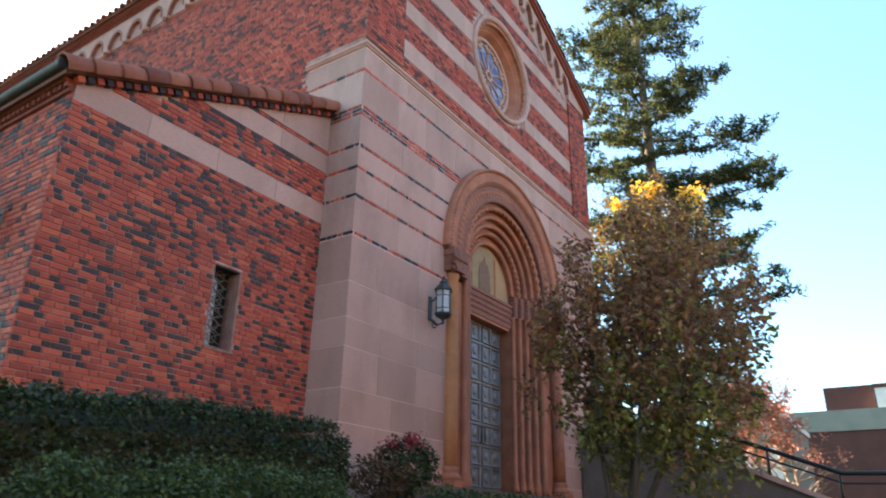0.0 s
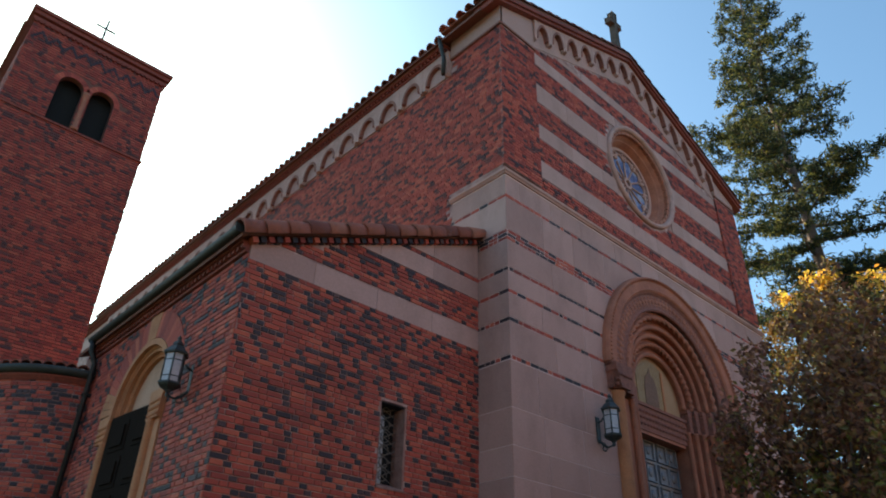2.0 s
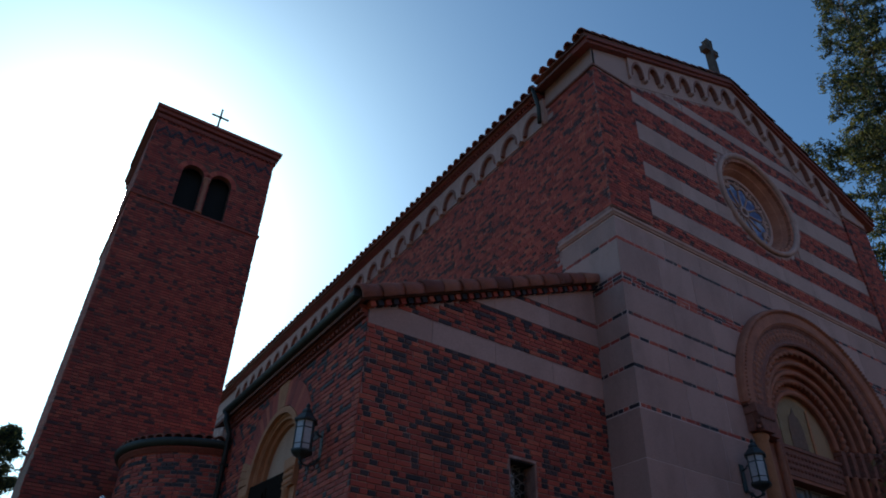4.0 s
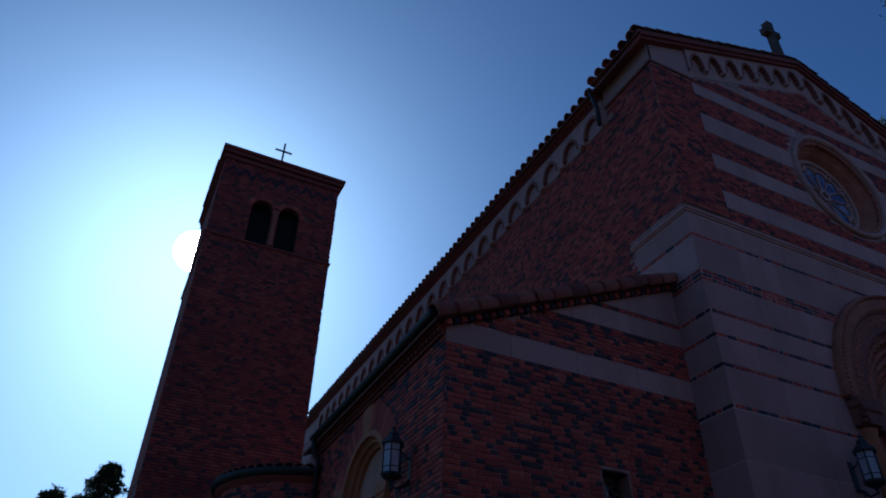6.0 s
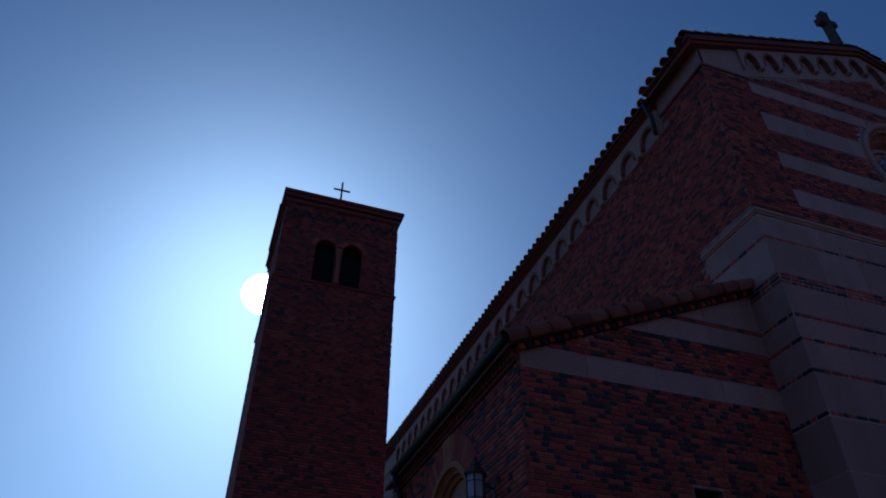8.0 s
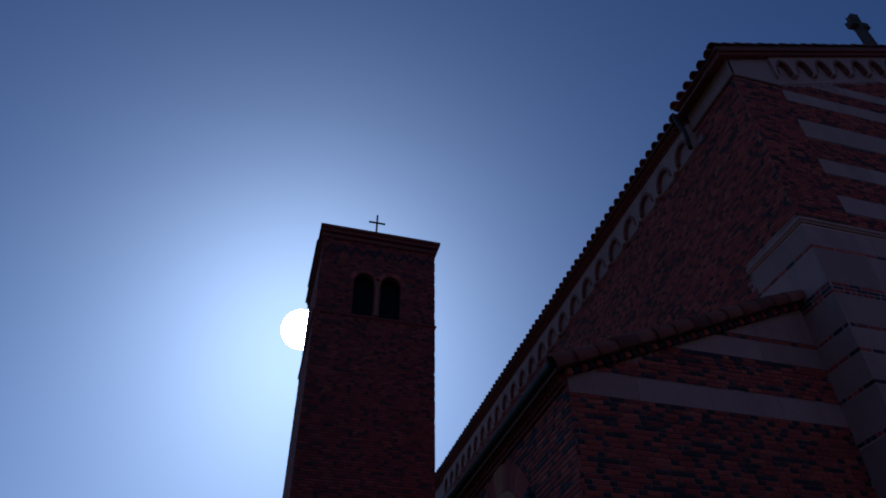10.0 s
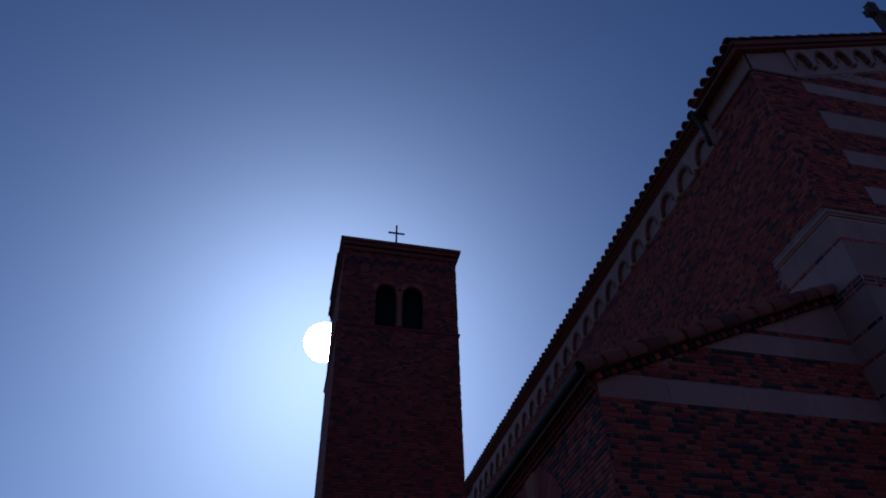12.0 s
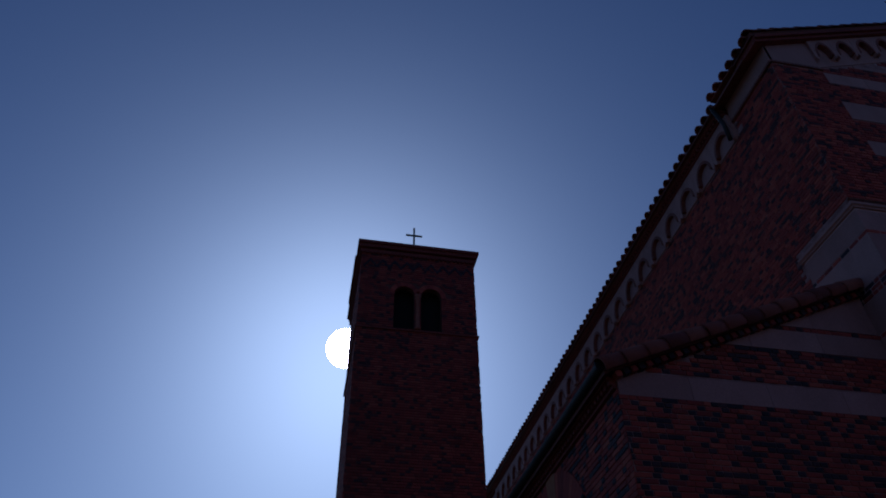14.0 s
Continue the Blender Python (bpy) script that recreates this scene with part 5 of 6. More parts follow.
for k in range(26):
    t = 140 + k * 6.2
    m = pose(TC[0] + (TR + 0.1) * math.cos(radians(t)), TC[1] + (TR + 0.1) * math.sin(radians(t)), TZ + 0.06, 0, -15, t + 180)
    piece("tile", eave_tile, uroof, m)

# ---- bell tower details ----
def in_bel(u0, u1, v0, v1):
    for h0, h1 in BEL:
        c = (h0 + h1) / 2
        r = (h1 - h0) / 2 + 0.12
        if v1 > BEL_Z0 and u1 > c - r and u0 < c + r:
            if v0 < BEL_SPR:
                return u1 > h0 and u0 < h1
            dx = 0 if u0 <= c <= u1 else min(abs(u0 - c), abs(u1 - c))
            if dx * dx + (v0 - BEL_SPR) ** 2 < r * r:
                return True
    return False


tb = bond(TX0, TX1, 2.0, T_TOP - 0.24, lambda *q: not in_bel(*q), rnd, 0.30, 0.12, holes=[(h0, h1, BEL_Z0, BEL_SPR) for h0, h1 in BEL])
brick_mass("brick_facing", tb, lambda u, v, d: (u, TY0 - d, v), tower_front, [tower_red, bricks_brown], rnd)
tb = bond(TY0, TY1, 6.0, T_TOP - 0.24, lambda *q: True, rnd, 0.22, 0.10)
brick_mass("brick_facing", tb, lambda u, v, d: (TX0 + 0.02 - d, u, v), tower_front, [tower_red, bricks_brown], rnd)
tb = bond(TY0, TY1, 6.0, T_TOP - 0.24, lambda *q: True, rnd, 0.22, 0.10)
brick_mass("brick_facing", tb, lambda u, v, d: (TX1 - 0.02 + d, u, v), tower_front, [tower_red, bricks_brown], rnd)
bm = bmesh.new()
box(bm, TX0 - 0.03, TX1 + 0.03, TY0 - 0.045, TY0 + 0.1, T_BELT - 0.05, T_BELT)
box(bm, TX1 - 0.1, TX1 + 0.03, TY0 + 0.1, TY1 + 0.03, T_BELT - 0.05, T_BELT)
box(bm, TX0 - 0.03, TX0 + 0.1, TY0 + 0.1, TY1 + 0.03, T_BELT - 0.05, T_BELT)
tpart("string_course", bm, brick_moulding)
# zigzag of dark bricks
z_mesh = mesh_of(boxed(-0.034, 0.034, -0.022, 0.0, -0.030, 0.030), "zigzag_brick", brick_dark)
n = 72
for k in range(n):
    h = (0, 1, 2, 3, 4, 3, 2, 1)[k % 8] * 0.058
    piece("zigzag_brick", z_mesh, tower_front, pose(TX0 + 0.09 + k * (TX1 - TX0 - 0.18) / (n - 1), TY0 - 0.0, 13.80 + h))
# moulded cornice rows
bm = bmesh.new()
box(bm, TX0 - 0.04, TX1 + 0.04, TY0 - 0.04, TY1 + 0.04, T_TOP - 0.34, T_TOP - 0.245)
x = TX0
while x < TX1:
    box(bm, x, x + 0.06, TY0 - 0.07, TY0, T_TOP - 0.40, T_TOP - 0.342)
    x += 0.12
tpart("corbel_course", bm, brick_moulding)
# arch rings, middle colonnette, sill
for h0, h1 in BEL:
    c = (h0 + h1) / 2
    r = (h1 - h0) / 2
    for k in range(15):
        t = 6 + k * 12
        bm = bmesh.new()
        prism(bm, arc(c, BEL_SPR, r, t - 5.5, t + 5.5, 2) + arc(c, BEL_SPR, r + 0.13, t + 5.5, t - 5.5, 2), on_y(TY0 - 0.014, TY0 + 0.1))
        tpart("voussoir", bm, brick_red)
bm = bmesh.new()
mx = (BEL[0][1] + BEL[1][0]) / 2
lathe(bm, [(0.085, BEL_Z0), (0.085, BEL_Z0 + 0.08), (0.06, BEL_Z0 + 0.12), (0.058, BEL_SPR - 0.16), (0.09, BEL_SPR - 0.06), (0.095, BEL_SPR)], mx, TY0 + 0.0, 12)
tpart("colonnette", bm, terracotta)
# black sheet behind the arches in place of the chamber's shade
tpart("dark_bell_chamber", boxed(TX0 + 0.4, TX1 - 0.4, TY0 + 0.30, TY0 + 0.35, 11.4, T_TOP - 0.4), dark_void)
bm = bmesh.new()
prism(bm, [(TX0 - 0.15, T_TOP), (TX1 + 0.15, T_TOP), ((TX0 + TX1) / 2, T_TOP + 0.35)], on_y(TY0 + 0.6, TY1 - 0.6))
tpart("roof", bm, tiles_far)
bm = bmesh.new()
cx, cy = 2.05, TY0 + 0.5
tube(bm, [(cx, cy, T_TOP - 0.05), (cx, cy, 15.84)], [0.032, 0.028], 8)
tube(bm, [(cx - 0.24, cy, 15.54), (cx + 0.24, cy, 15.54)], [0.030, 0.030], 8)
tpart("tower_cross", bm, iron, None, "slender black metal cross")


# ---- planting ----
def leaf_cloud(centres, size, per, spread, rng, flat=0.6, up=0.35):
    """Folded leaves scattered round the centres: vertices and faces."""
    c = np.repeat(np.asarray(centres, dtype=float), per, axis=0)
    n = len(c)
    off = rng.normal(size=(n, 3)) * np.asarray(spread)
    p = c + off
    d = rng.normal(size=(n, 3))
    d /= np.linalg.norm(d, axis=1, keepdims=True)
    nrm = rng.normal(size=(n, 3)) + np.array([0, 0, up * 3])
    s = np.cross(d, nrm)
    s /= np.linalg.norm(s, axis=1, keepdims=True) + 1e-9
    nn = np.cross(s, d)
    L = size * rng.uniform(0.6, 1.25, size=(n, 1))
    W = L * flat
    v = np.stack([p - d * L * 0.5, p + s * W * 0.5 + nn * L * 0.10, p + d * L * 0.5, p - s * W * 0.5 + nn * L * 0.10], 1).reshape(-1, 3)
    i = np.arange(n) * 4
    f = np.stack([np.stack([i, i + 1, i + 2], 1), np.stack([i, i + 2, i + 3], 1)], 1).reshape(-1, 3)
    return v, f


def leaf_mesh(name, batches, materials, parent, label=""):
    """One mesh of leaves; batches of (vertices, faces, material index)."""
    vs, fs, ms, base = [], [], [], 0
    for v, f, m in batches:
        vs.append(v)
        fs.append(f + base)
        ms.append(np.full(len(f), m, dtype=np.int32))
        base += len(v)
    v, f, m = np.concatenate(vs), np.concatenate(fs), np.concatenate(ms)
    me = bpy.data.meshes.new(name)
    me.from_pydata(v.tolist(), [], f.tolist())
    for mt in materials:
        me.materials.append(mt)
    me.polygons.foreach_set("material_index", m)
    me.update()
    ob = new(name, me)
    ob.parent = parent
    if label:
        ob["label"] = label
    return ob


def limb(bm, start, direction, length, r0, rng, bend=0.25, steps=5, up=0.15):
    pts, d = [Vector(start)], Vector(direction).normalized()
    for _ in range(steps):
        d = (d + Vector(rng.normal(size=3)) * bend * 0.4 + Vector((0, 0, up * 0.3))).normalized()
        pts.append(pts[-1] + d * length / steps)
    tube(bm, pts, [r0 * (1 - 0.8 * i / steps) for i in range(steps + 1)], 6)
    return pts


def hedge(name, label, outline, z_top, z_low, rng, material, leaf=0.055, density=900, category="hedge"):
    """A clipped hedge along (x, y, half width) stations."""
    top = thing(name, label, category, (*outline[0][:2], z_low))
    core = bmesh.new()
    rows = []
    for x, y, w in outline:
        hw = w * 0.84
        rows.append([core.verts.new((x, y - hw, z_low)), core.verts.new((x, y - hw, z_top(x) - 0.22)), core.verts.new((x, y - hw * 0.6, z_top(x) - 0.08)),
                     core.verts.new((x, y + hw * 0.6, z_top(x) - 0.08)), core.verts.new((x, y + hw, z_top(x) - 0.22)), core.verts.new((x, y + hw, z_low))])
    for a_, b_ in zip(rows, rows[1:]):
        for k in range(5):
            core.faces.new((a_[k], a_[k + 1], b_[k + 1], b_[k]))
    core.faces.new(rows[0])
    core.faces.new(rows[-1])
    ob = part("core", core, material, top)
    ob.matrix_parent_inverse = Matrix.Translation(top.location).inverted()
    cs = []
    for (x0, y0, w0), (x1, y1, w1) in zip(outline, outline[1:]):
        n = int(density * math.hypot(x1 - x0, y1 - y0))
        for _ in range(n):
            t = rng.random()
            x, y, w = x0 + t * (x1 - x0), y0 + t * (y1 - y0), w0 + t * (w1 - w0)
            zt = z_top(x) + 0.05 * noise.noise((x * 2.2, y * 2.2, 0.3)) + 0.03 * noise.noise((x * 6, y, 1))
            h = zt - z_low
            q = rng.random()
            bulge = 0.07 * noise.noise((x * 2.5, 3.0, q * 3))
            if q < 0.42:
                cs.append((x, y + rng.uniform(-w, w) * 0.9, zt + rng.normal() * 0.02))
            elif q < 0.88:
                zz = z_low + h * rng.random() ** 0.7
                edge = min(1.0, (zt - zz) / 0.2)
                cs.append((x, y - (w + bulge) * (0.82 + 0.18 * edge ** 0.5), zz))
            else:
                cs.append((x, y + w, z_low + h * rng.random()))
    for end in (outline[0], outline[-1]):
        for _ in range(int(density * 0.6)):
            zz = z_low + (z_top(end[0]) - z_low) * rng.random()
            an = rng.uniform(-1, 1)
            sgn = 1 if end is outline[-1] else -1
            cs.append((end[0] + sgn * 0.16 * math.sqrt(1 - an * an), end[1] + an * end[2], zz))
    v, f = leaf_cloud(cs, leaf, 3, (0.025, 0.025, 0.025), rng)
    ob = leaf_mesh("leaves", [(v, f, 0)], [material], top)
    ob.matrix_parent_inverse = Matrix.Translation(top.location).inverted()
    ob["kind"] = "stuff"
    return top


rng = np.random.default_rng(5)
hedge("hedge", "clipped dark green hedge before the brick aisle", [(-3.5, 5.0, 0.5), (0.0, 4.95, 0.5), (2.2, 4.95, 0.5), (4.2, 4.95, 0.5), (5.4, 4.95, 0.45)],
      lambda x: 2.10 + 0.055 * max(0.0, min(x, 4.6)) - (0.10 if x > 5.3 else 0.0), 1.25, rng, hedge_leaf, 0.040, 2400)


def shrub(name, label, at, size, leaf, per, mats, rng, split=None, category="shrub", n=260):
    top = thing(name, label, category, at)
    bm = bmesh.new()
    for k in range(7):
        an = k * math.tau / 7 + rng.uniform(-0.3, 0.3)
        limb(bm, (0, 0, 0), (math.cos(an) * 0.5, math.sin(an) * 0.5, 1), size[2] * 0.75, 0.014, rng)
    part("stems", bm, bark, top)
    u = rng.normal(size=(n, 3))
    u /= np.linalg.norm(u, axis=1, keepdims=True)
    rad = rng.uniform(0.55, 1.0, size=(n, 1)) ** 0.5
    c = u * rad * np.array(size) * 0.5 * (1 + 0.18 * np.sin(u[:, :1] * 7 + u[:, 1:2] * 5)) + np.array([0, 0, size[2] * 0.58])
    batches = []
    sel = np.zeros(n, dtype=bool) if split is None else split(c, rng)
    for m, pick in ((0, ~sel), (1, sel)):
        if pick.any():
            v, f = leaf_cloud(c[pick], leaf, per, (0.04, 0.04, 0.04), rng)
            batches.append((v, f, m))
    ob = leaf_mesh("leaves", batches, mats, top)
    ob["kind"] = "stuff"
    return top


for x, y, w, h in ((2.3, 3.5, 0.75, 0.62), (2.85, 3.45, 0.75, 0.66), (3.45, 3.55, 0.8, 0.64), (4.0, 3.6, 0.7, 0.6)):
    shrub("low_shrub", "low rounded bright green shrub before the hedge", (x, y, ground_height(x, y) - 0.02), (w, w * 0.8, h * 0.9), 0.034, 26, [low_leaf, low_leaf], rng)
shrub("nandina_shrub", "green shrub with crimson tips beside the portal", (7.72, 5.5, 1.78), (0.92, 0.75, 0.70), 0.055, 14, [hedge_leaf, petal], rng,
      lambda c, r: (c[:, 2] > 0.62) & (r.random(len(c)) < 0.6) | (c[:, 0] > 0.42) & (r.random(len(c)) < 0.5))
shrub("dry_shrub", "brown dried low shrub at the foot of the stone wall", (7.05, 5.4, 1.70), (0.9, 0.6, 0.5), 0.06, 8, [dry_leaf, dry_leaf], rng, n=160)
bm_c = []
for k in range(420):
    bm_c.append((rng.uniform(7.6, 14.5), rng.uniform(4.6, 5.7), 1.68 + rng.uniform(0, 0.22)))
v, f = leaf_cloud(bm_c, 0.07, 10, (0.06, 0.06, 0.04), rng)
ob = leaf_mesh("ground_cover_plants", [(v, f, 0)], [low_leaf], None)
tagged(ob, "low glossy green ground cover plants along the step", "plants", kind="stuff")


def broadleaf(name, label, at, height, width, mats, rng, leaf=0.085, clumps=300, per=26, trunk_r=0.07, stems=3, gold_top=True, low=0.22, bark_mat=None, category="tree", lean=(0, 0), shape=1.0):
    top = thing(name, label, category, at)
    bm = bmesh.new()
    tips = []
    for s in range(stems):
        an = s * math.tau / stems + rng.uniform(-0.5, 0.5)
        base = (0.10 * math.cos(an), 0.10 * math.sin(an), 0)
        pts = limb(bm, base, (math.cos(an) * 0.28 + lean[0], math.sin(an) * 0.28 + lean[1], 1), height * 0.72, trunk_r, rng, 0.22, 7)
        for k in range(2, 8):
            for q in range(3):
                a2 = rng.uniform(0, math.tau)
                l2 = width * 0.5 * (1.0 - 0.085 * k) * rng.uniform(0.7, 1.1)
                p2 = limb(bm, pts[k], (math.cos(a2), math.sin(a2), rng.uniform(0.1, 0.7)), l2, trunk_r * 0.4, rng, 0.3, 5)
                tips += p2[2:]
                for _ in range(2):
                    p3 = limb(bm, p2[3], (math.cos(a2 + rng.uniform(-1, 1)), math.sin(a2 + rng.uniform(-1, 1)), rng.uniform(0, 0.8)), l2 * 0.45, trunk_r * 0.15, rng, 0.4, 3)
                    tips += p3[1:]
    part("trunk", bm, bark_mat or bark, top)
    tips = np.array([tuple(p) for p in tips])
    tips = tips[tips[:, 2] > height * low]
    pick = tips[rng.integers(0, len(tips), clumps)] + rng.normal(size=(clumps, 3)) * 0.08
    ztop = np.quantile(tips[:, 2], 0.90)
    is_gold = (pick[:, 2] > ztop) & (rng.random(clumps) < 0.75) if gold_top else np.zeros(clumps, dtype=bool)
    batches = []
    for m, sel in ((0, ~is_gold), (1, is_gold)):
        if sel.any():
            v, f = leaf_cloud(pick[sel], leaf, per, (0.15, 0.15, 0.12), rng, 0.62)
            batches.append((v, f, m))
    ob = leaf_mesh("crown", batches, mats, top)
    return top


def crown_tree(name, label, at, centre, radii, mats, rng, leaf, clumps, per, trunk_r, tops):
    """A several-stemmed small tree whose crown fills a lumpy rounded space; tops are tufts in mats[1], gold where
    sunlight is painted.
    """
    top = thing(name, label, "tree", at)
    bm = bmesh.new()
    c = np.array(centre)
    r = np.array(radii)
    targets = []
    while len(targets) < 90:
        u = rng.uniform(-1, 1, 3)
        if 0.25 < u @ u < 1:
            targets.append(c + u * r)
    stems = []
    for s in range(4):
        an = s * math.tau / 4 + 0.4
        end = Vector(c) + Vector((math.cos(an) * r[0] * 0.4, math.sin(an) * r[1] * 0.4, r[2] * 0.45))
        start = Vector((0.12 * math.cos(an), 0.12 * math.sin(an), 0))
        mid = start.lerp(end, 0.45) + Vector((math.cos(an) * 0.15, math.sin(an) * 0.15, -0.1))
        pts = [start, start.lerp(mid, 0.5) + Vector(rng.normal(size=3)) * 0.04, mid, mid.lerp(end, 0.5) + Vector(rng.normal(size=3)) * 0.06, end]
        tube(bm, pts, [trunk_r, trunk_r * 0.85, trunk_r * 0.65, trunk_r * 0.42, trunk_r * 0.15], 7)
        stems += [pts[1].lerp(pts[2], 0.5), pts[2], pts[2].lerp(pts[3], 0.5), pts[3], pts[4]]
    for tg in targets:
        q = Vector(tg)
        near = min(stems, key=lambda m: (m - q).length + (0.8 if m.z > q.z else 0))
        mid = near.lerp(q, 0.55) + Vector(rng.normal(size=3)) * 0.1
        tube(bm, [near, mid, q], [trunk_r * 0.3, trunk_r * 0.18, 0.005], 5)
    part("trunk", bm, bark, top)
    pts = []
    while len(pts) < clumps:
        u = rng.normal(size=3)
        u /= np.linalg.norm(u)
        rad = rng.random() ** 0.42
        lump = 1 + 0.38 * noise.noise(Vector(u) * 2.3) + 0.10 * noise.noise(Vector(u) * 6)
        q = c + u * rad * r * lump
        if noise.noise(Vector(q) * 1.6) > 0.0:
            pts.append(q)
    pts = np.array(pts)
    low = pts[:, 2] + rng.normal(size=len(pts)) * r[2] * 0.28 < c[2] - r[2] * 0.30
    batches = []
    for m, sel in ((0, ~low), (2, low)):
        v, f = leaf_cloud(pts[sel], leaf, per, (0.055, 0.055, 0.14), rng, 0.55, 0.15)
        batches.append((v, f, m))
    # top tufts; on the golden tree their brighter gold stands for sun
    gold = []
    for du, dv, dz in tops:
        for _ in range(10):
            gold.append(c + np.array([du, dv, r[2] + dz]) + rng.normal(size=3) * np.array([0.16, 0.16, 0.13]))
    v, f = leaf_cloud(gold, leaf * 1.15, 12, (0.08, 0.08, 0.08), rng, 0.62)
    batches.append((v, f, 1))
    leaf_mesh("crown", batches, mats, top)
    return top


crown_tree("purple_leaf_tree", "small tree with bronze-purple leaves and golden tips", (10.25, 3.55, ground_height(10.25, 3.55) - 0.05), (0.20, -0.5, 2.85), (1.6, 1.8, 2.05),
           [plum_leaf, plum_leaf, olive_leaf], rng, 0.105, 1080, 17, 0.055, ((0.1, 0.2, 0.05), (0.0, -0.6, -0.1)))
crown_tree("golden_leaf_tree", "golden-brown tree behind the church, sunlight put into its gold tufts", (19.4, 5.45, 0.6), (0.0, 0.0, 8.75), (2.1, 2.3, 1.75),
           [golden_brown, sunlit_gold_leaf, golden_brown], rng, 0.12, 420, 18, 0.12, ((0.2, 1.0, -0.15), (0.1, 0.0, 0.15), (0.0, -0.25, 0.0), (0.1, -1.3, -0.35)))


def conifer(name, label, at, height, width, rng, material, bark_mat, category="tree", bare=0.1, tuft=20, leaf=0.24, gap=0.30):
    """A tall conifer: straight trunk, limbs with upturned ends, flat sprays of needles and sky between them."""
    top = thing(name, label, category, at)
    bm = bmesh.new()
    zs = [height * i / 14 for i in range(15)]
    tube(bm, [(0.12 * math.sin(z * 0.3), 0.1 * math.cos(z * 0.23), z) for z in zs], [max(0.02, 0.34 * (1 - z / height) ** 0.9) for z in zs], 10)
    part("trunk", bm, bark_mat, top)
    limbs = bmesh.new()
    cs = []
    z = height * bare
    k = 0
    while z < height * 0.99:
        t = (z - height * bare) / (height * (1 - bare))
        reach = width * 0.5 * (1 - t) ** 0.74 * min(1.0, 0.42 + 3.2 * t) + 0.22
        a = k * 2.4 + rng.uniform(-0.5, 0.5)
        k += 1
        L = reach * (rng.uniform(0.5, 0.92) if k % 5 else rng.uniform(0.95, 1.12))
        d = Vector((math.cos(a), math.sin(a), -0.22 + 0.75 * t * t + rng.uniform(-0.06, 0.10))).normalized()
        pts = [Vector((0, 0, z))]
        for q in range(8):
            d = (d + Vector((0, 0, 0.02 + 0.012 * q)) + Vector(rng.normal(size=3)) * 0.05).normalized()
            pts.append(pts[-1] + d * L / 8)
        tube(limbs, pts, [(0.075 * (1 - t) + 0.02) * (1 - 0.11 * q) for q in range(9)], 5)
        flat = Vector((d.x, d.y, 0)).normalized()
        side = Vector((-flat.y, flat.x, 0))
        stations = max(3, int(L / 0.30))
        for q in range(stations):
            sft = 0.10 + 0.90 * (q + rng.random()) / stations
            i8 = min(7, int(sft * 8))
            p = pts[i8].lerp(pts[i8 + 1], min(1.0, sft * 8 - i8))
            for sg in (-1, 0, 1):
                if rng.random() < 0.33:
                    continue
                bl = (0.22 + 0.26 * L * (1 - abs(sft - 0.55)) * rng.uniform(0.3, 1.0) * min(1.0, 2.2 * (1.05 - sft) + 0.25)) if sg else 0.2
                bd = (side * sg + flat * rng.uniform(0.4, 1.0) + Vector((0, 0, rng.uniform(-0.10, 0.38)))).normalized()
                e = p + bd * bl
                tube(limbs, [p, e], [0.014, 0.006], 3)
                m = max(1, int(bl / 0.2))
                for w in range(m):
                    cs.append(tuple(p.lerp(e, (w + 1) / m)))
        z += gap * (0.55 + 0.9 * rng.random()) * (1.0 - 0.35 * t)
    part("limb", limbs, bark, top)
    v, f = leaf_cloud(cs, leaf, tuft, (0.10, 0.10, 0.085), rng, 0.24, 0.0)
    leaf_mesh("crown", [(v, f, 0)], [material], top)
    return top


CON = 25.0
conifer("tall_conifer", "tall dark green conifer with upswept limbs behind the church", (CON * math.sin(radians(74.7)), CON * math.cos(radians(74.7)), 0.0), 30.0, 12.8, rng, needle, bark_sunny, bare=0.12, tuft=19, gap=0.25)
for x, h, w in ((0.21, 14.0, 4.4), (-0.75, 12.2, 2.6), (-2.2, 12.3, 3.6), (-1.4, 11.7, 2.4)):
    conifer("far_conifer", "dark ragged conifer top far beyond the tower", (x, 42.0, 0.0), h, w, rng, needle, bark, bare=0.6, tuft=24, leaf=0.30, gap=0.13)
broadleaf("red_leaf_tree", "small red-leaved tree with pale trunk before a low building", (27 * math.sin(radians(82.0)), 27 * math.cos(radians(82.0)), 0.2), 8.0, 5.6, [red_leaf, red_leaf], rng, 0.13, 300, 13, 0.10, 3, False, 0.45, bark_pale)

# ---- steps' cheek wall and handrail ----
CX = 15.5


def cope(y):
    return 3.15 + 0.43 * (y - 4.0) if y < 5.2 else 3.666


cheek = thing("stair_cheek_wall", "grey stone cheek wall with sloping coping beside the steps", "wall", (CX, 3.0, 1.0))
kpart = under(cheek)
bm = bmesh.new()
prism(bm, [(-2.0, -0.2), (6.36, -0.2), (6.36, 3.62), (5.2, 3.62), (-2.0, cope(-2.0) - 0.05)], on_x(CX, CX + 0.35))
kpart("wall", bm, concrete)
bm = bmesh.new()
prism(bm, [(-2.0, cope(-2.0) - 0.05), (5.2, 3.62), (6.36, 3.62), (6.36, 3.72), (5.2, 3.72), (-2.0, cope(-2.0) + 0.05)], on_x(CX - 0.07, CX + 0.42))
kpart("coping", bm, stone_soft)
for k in range(9):
    bm = boxed(CX + 0.36, 19.5, -1.6 + k * 0.42, 6.3, -0.1 + k * 0.2, 0.1 + k * 0.2)
    kpart("step", bm, concrete)
rail = thing("handrail", "black iron handrail on the coping of the steps", "railing", (CX + 0.18, 2.0, 2.4))
hpart = under(rail)
bm = bmesh.new()
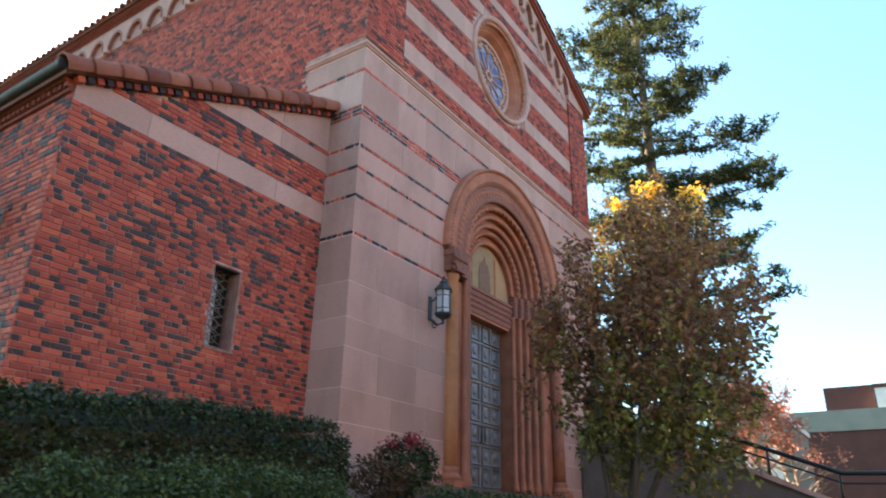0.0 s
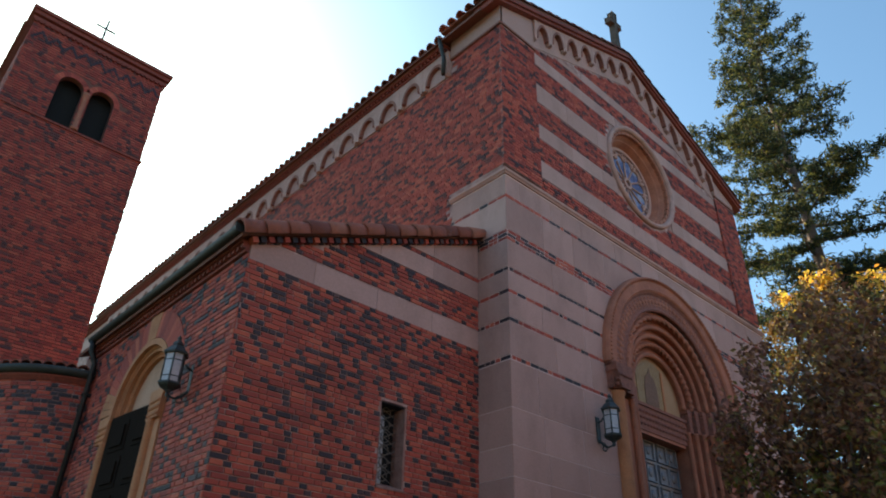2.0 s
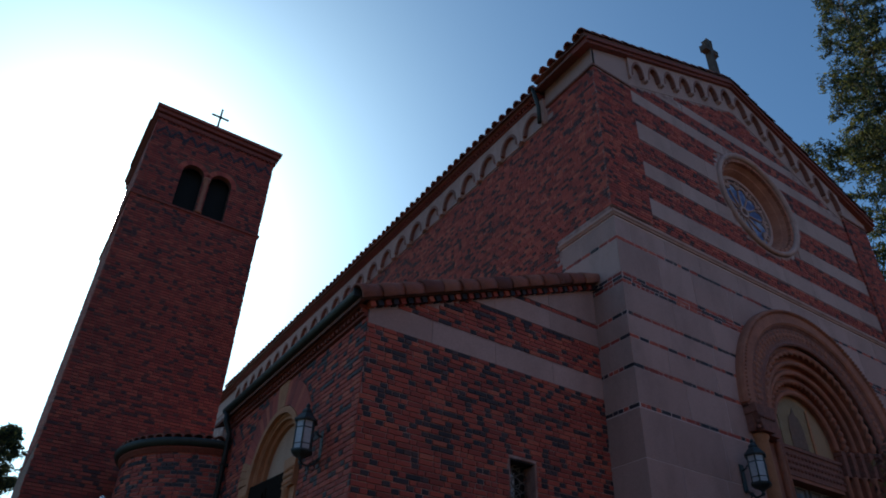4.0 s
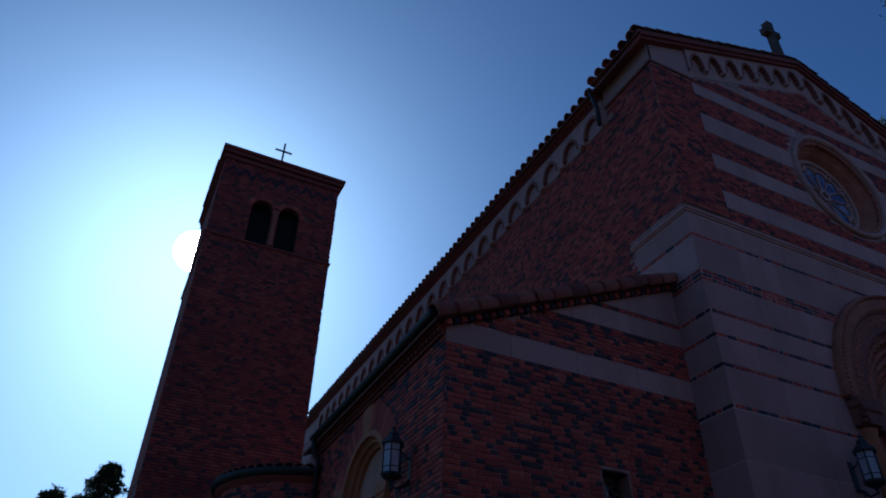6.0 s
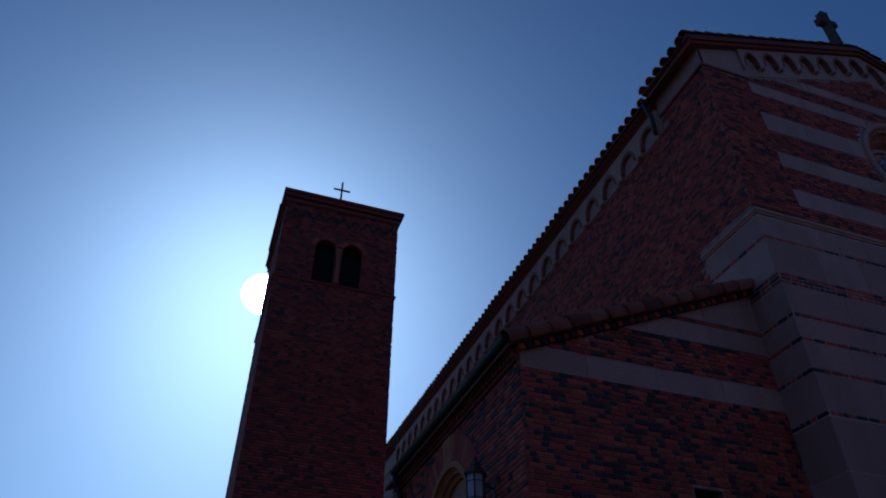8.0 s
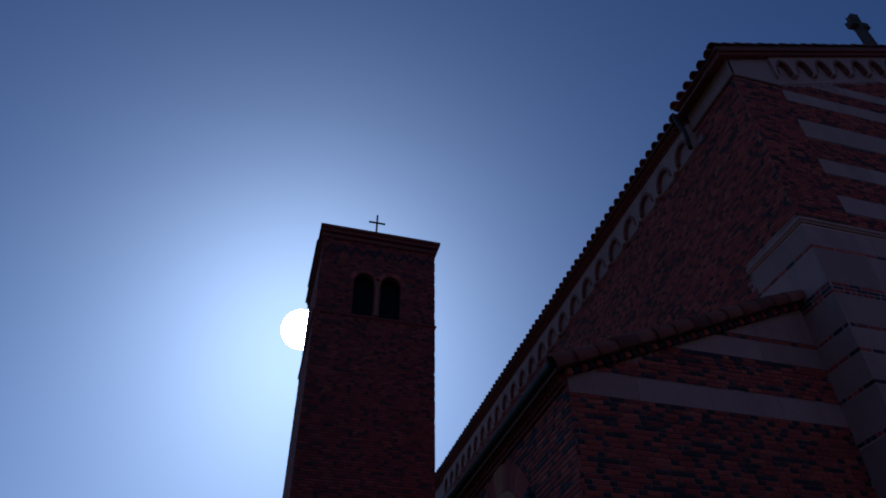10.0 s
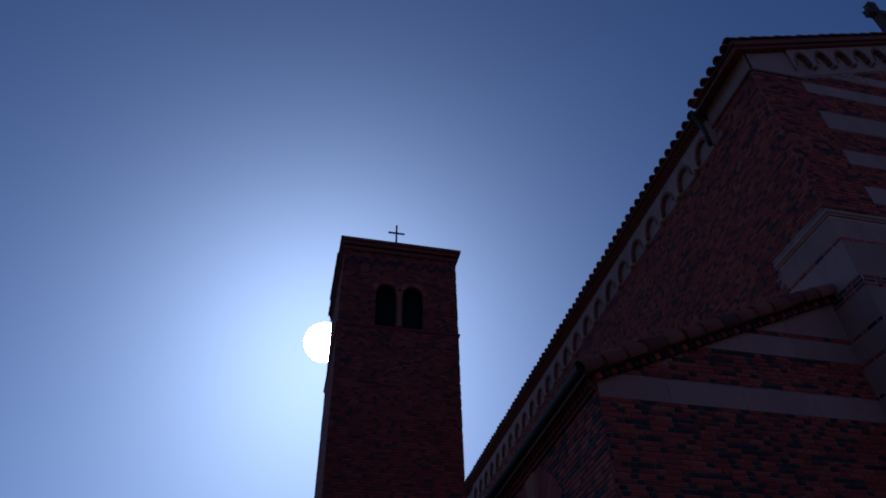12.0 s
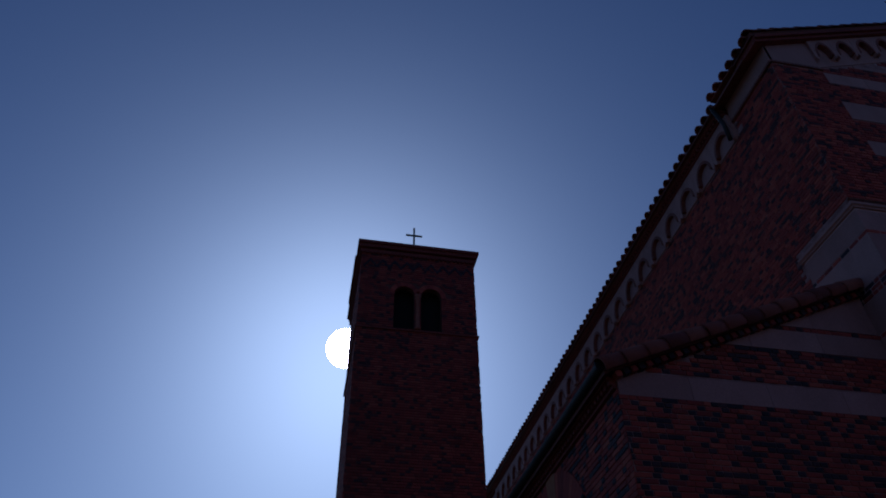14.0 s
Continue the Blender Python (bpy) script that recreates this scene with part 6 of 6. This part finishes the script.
tube(bm, [(CX + 0.18, 5.0, 4.02), (CX + 0.18, 1.25, 2.56), (CX + 0.18, -2.0, 2.50)], [0.045] * 3, 8)
hpart("top_rail", bm, iron)
bm = bmesh.new()
tube(bm, [(CX + 0.18, 5.0, 3.82), (CX + 0.18, 1.25, 2.38), (CX + 0.18, -2.0, 2.3)], [0.02] * 3, 6)
hpart("lower_rail", bm, iron)
for y in (4.9, 3.7, 2.5, 1.3, 0.1, -1.1):
    zt = 2.56 + (y - 1.25) * 0.39 if y > 1.25 else 2.53
    bm = bmesh.new()
    tube(bm, [(CX + 0.18, y, cope(y) - 0.04), (CX + 0.18, y, zt)], [0.028, 0.028], 6)
    hpart("post", bm, iron)

# ---- low building beyond ----
far_brick = surface("far_brick", [(0.2, (0.060, 0.019, 0.017)), (0.8, (0.095, 0.033, 0.028))], 1.0, 20, 0.9, 0.2)
far_white = surface("far_stucco", [(0.2, (0.55, 0.53, 0.5)), (0.8, (0.68, 0.66, 0.63))], 0.6, 20, 0.9, 0.1)
far_green = surface("far_grey_green", [(0.2, (0.15, 0.16, 0.14)), (0.8, (0.21, 0.22, 0.19))], 0.6, 20, 0.9, 0.1)
hall = thing("low_building", "low modern building of red brick with pale parapet", "building", (58, 0, 0))
bpart = under(hall)
bpart("wall", boxed(56, 70, -14, 8.5, 0, 8.2), far_brick)
bpart("fascia", boxed(55.9, 70.1, -14.1, 8.5, 8.2, 9.6), far_green)
bpart("parapet", boxed(56.3, 69.6, -13.8, 2.0, 9.6, 11.0), far_white)
bpart("coping", boxed(56.2, 69.7, -13.9, 2.1, 11.0, 11.25), far_brick)
bpart("roof_box", boxed(57.0, 62.0, 2.1, 5.2, 9.6, 11.35), far_brick)
wing = thing("pale_wing", "pale grey-green building wing with sloping roof edge", "building", (40, 6, 0))
wpart = under(wing)
bm = bmesh.new()
prism(bm, [(5.6, 0), (9.0, 0), (9.0, 10.3), (7.9, 9.8), (5.6, 7.0)], on_x(40, 48))
wpart("wall", bm, far_green)
bm = bmesh.new()
prism(bm, [(5.5, 6.9), (7.9, 9.8), (7.9, 10.05), (5.5, 7.15)], on_x(39.9, 48.1))
wpart("roof_edge", bm, far_white)
for y in (6.0, 7.0):
    wpart("window", boxed(39.95, 40.02, y, y + 0.7, 4.0, 5.6), far_white)

# ---- lamp posts ----
def lamp_post(name, label, at, height):
    top = thing(name, label, "street lamp", at, "lamp posts")
    bm = bmesh.new()
    lathe(bm, [(0.14, 0.0), (0.14, 0.25), (0.09, 0.4), (0.06, 0.6), (0.04, height - 0.52), (0.055, height - 0.48), (0.08, height - 0.42)], 0, 0, 12)
    part("pole", bm, iron, top)
    bm = bmesh.new()
    lathe(bm, [(0.08, height - 0.42), (0.12, height - 0.36), (0.125, height - 0.26), (0.10, height - 0.17), (0.085, height - 0.14)], 0, 0, 16)
    part("globe", bm, frosted, top, "white frosted globe")
    bm = bmesh.new()
    lathe(bm, [(0.105, height - 0.15), (0.09, height - 0.10), (0.04, height - 0.05), (0.03, height), (0.0, height + 0.03)], 0, 0, 16)
    part("cap", bm, plain("lamp_cap", (0.55, 0.6, 0.62), 0.35, 0.2), top)
    return top


lamp_post("lamp_post", "dark lamp post with white acorn globe", (1.28, 9.9, ground_height(1.28, 9.9)), 3.93 - ground_height(1.28, 9.9))
far = lamp_post("lamp_post", "slim dark lamp post beyond the steps", (30 * math.sin(radians(80.7)), 30 * math.cos(radians(80.7)), 0.0), 6.7)

# ---- single bricks of the aisle front ----
brick_pieces(near_front, face_front, Matrix.Identity(4), aisle_front, rnd)
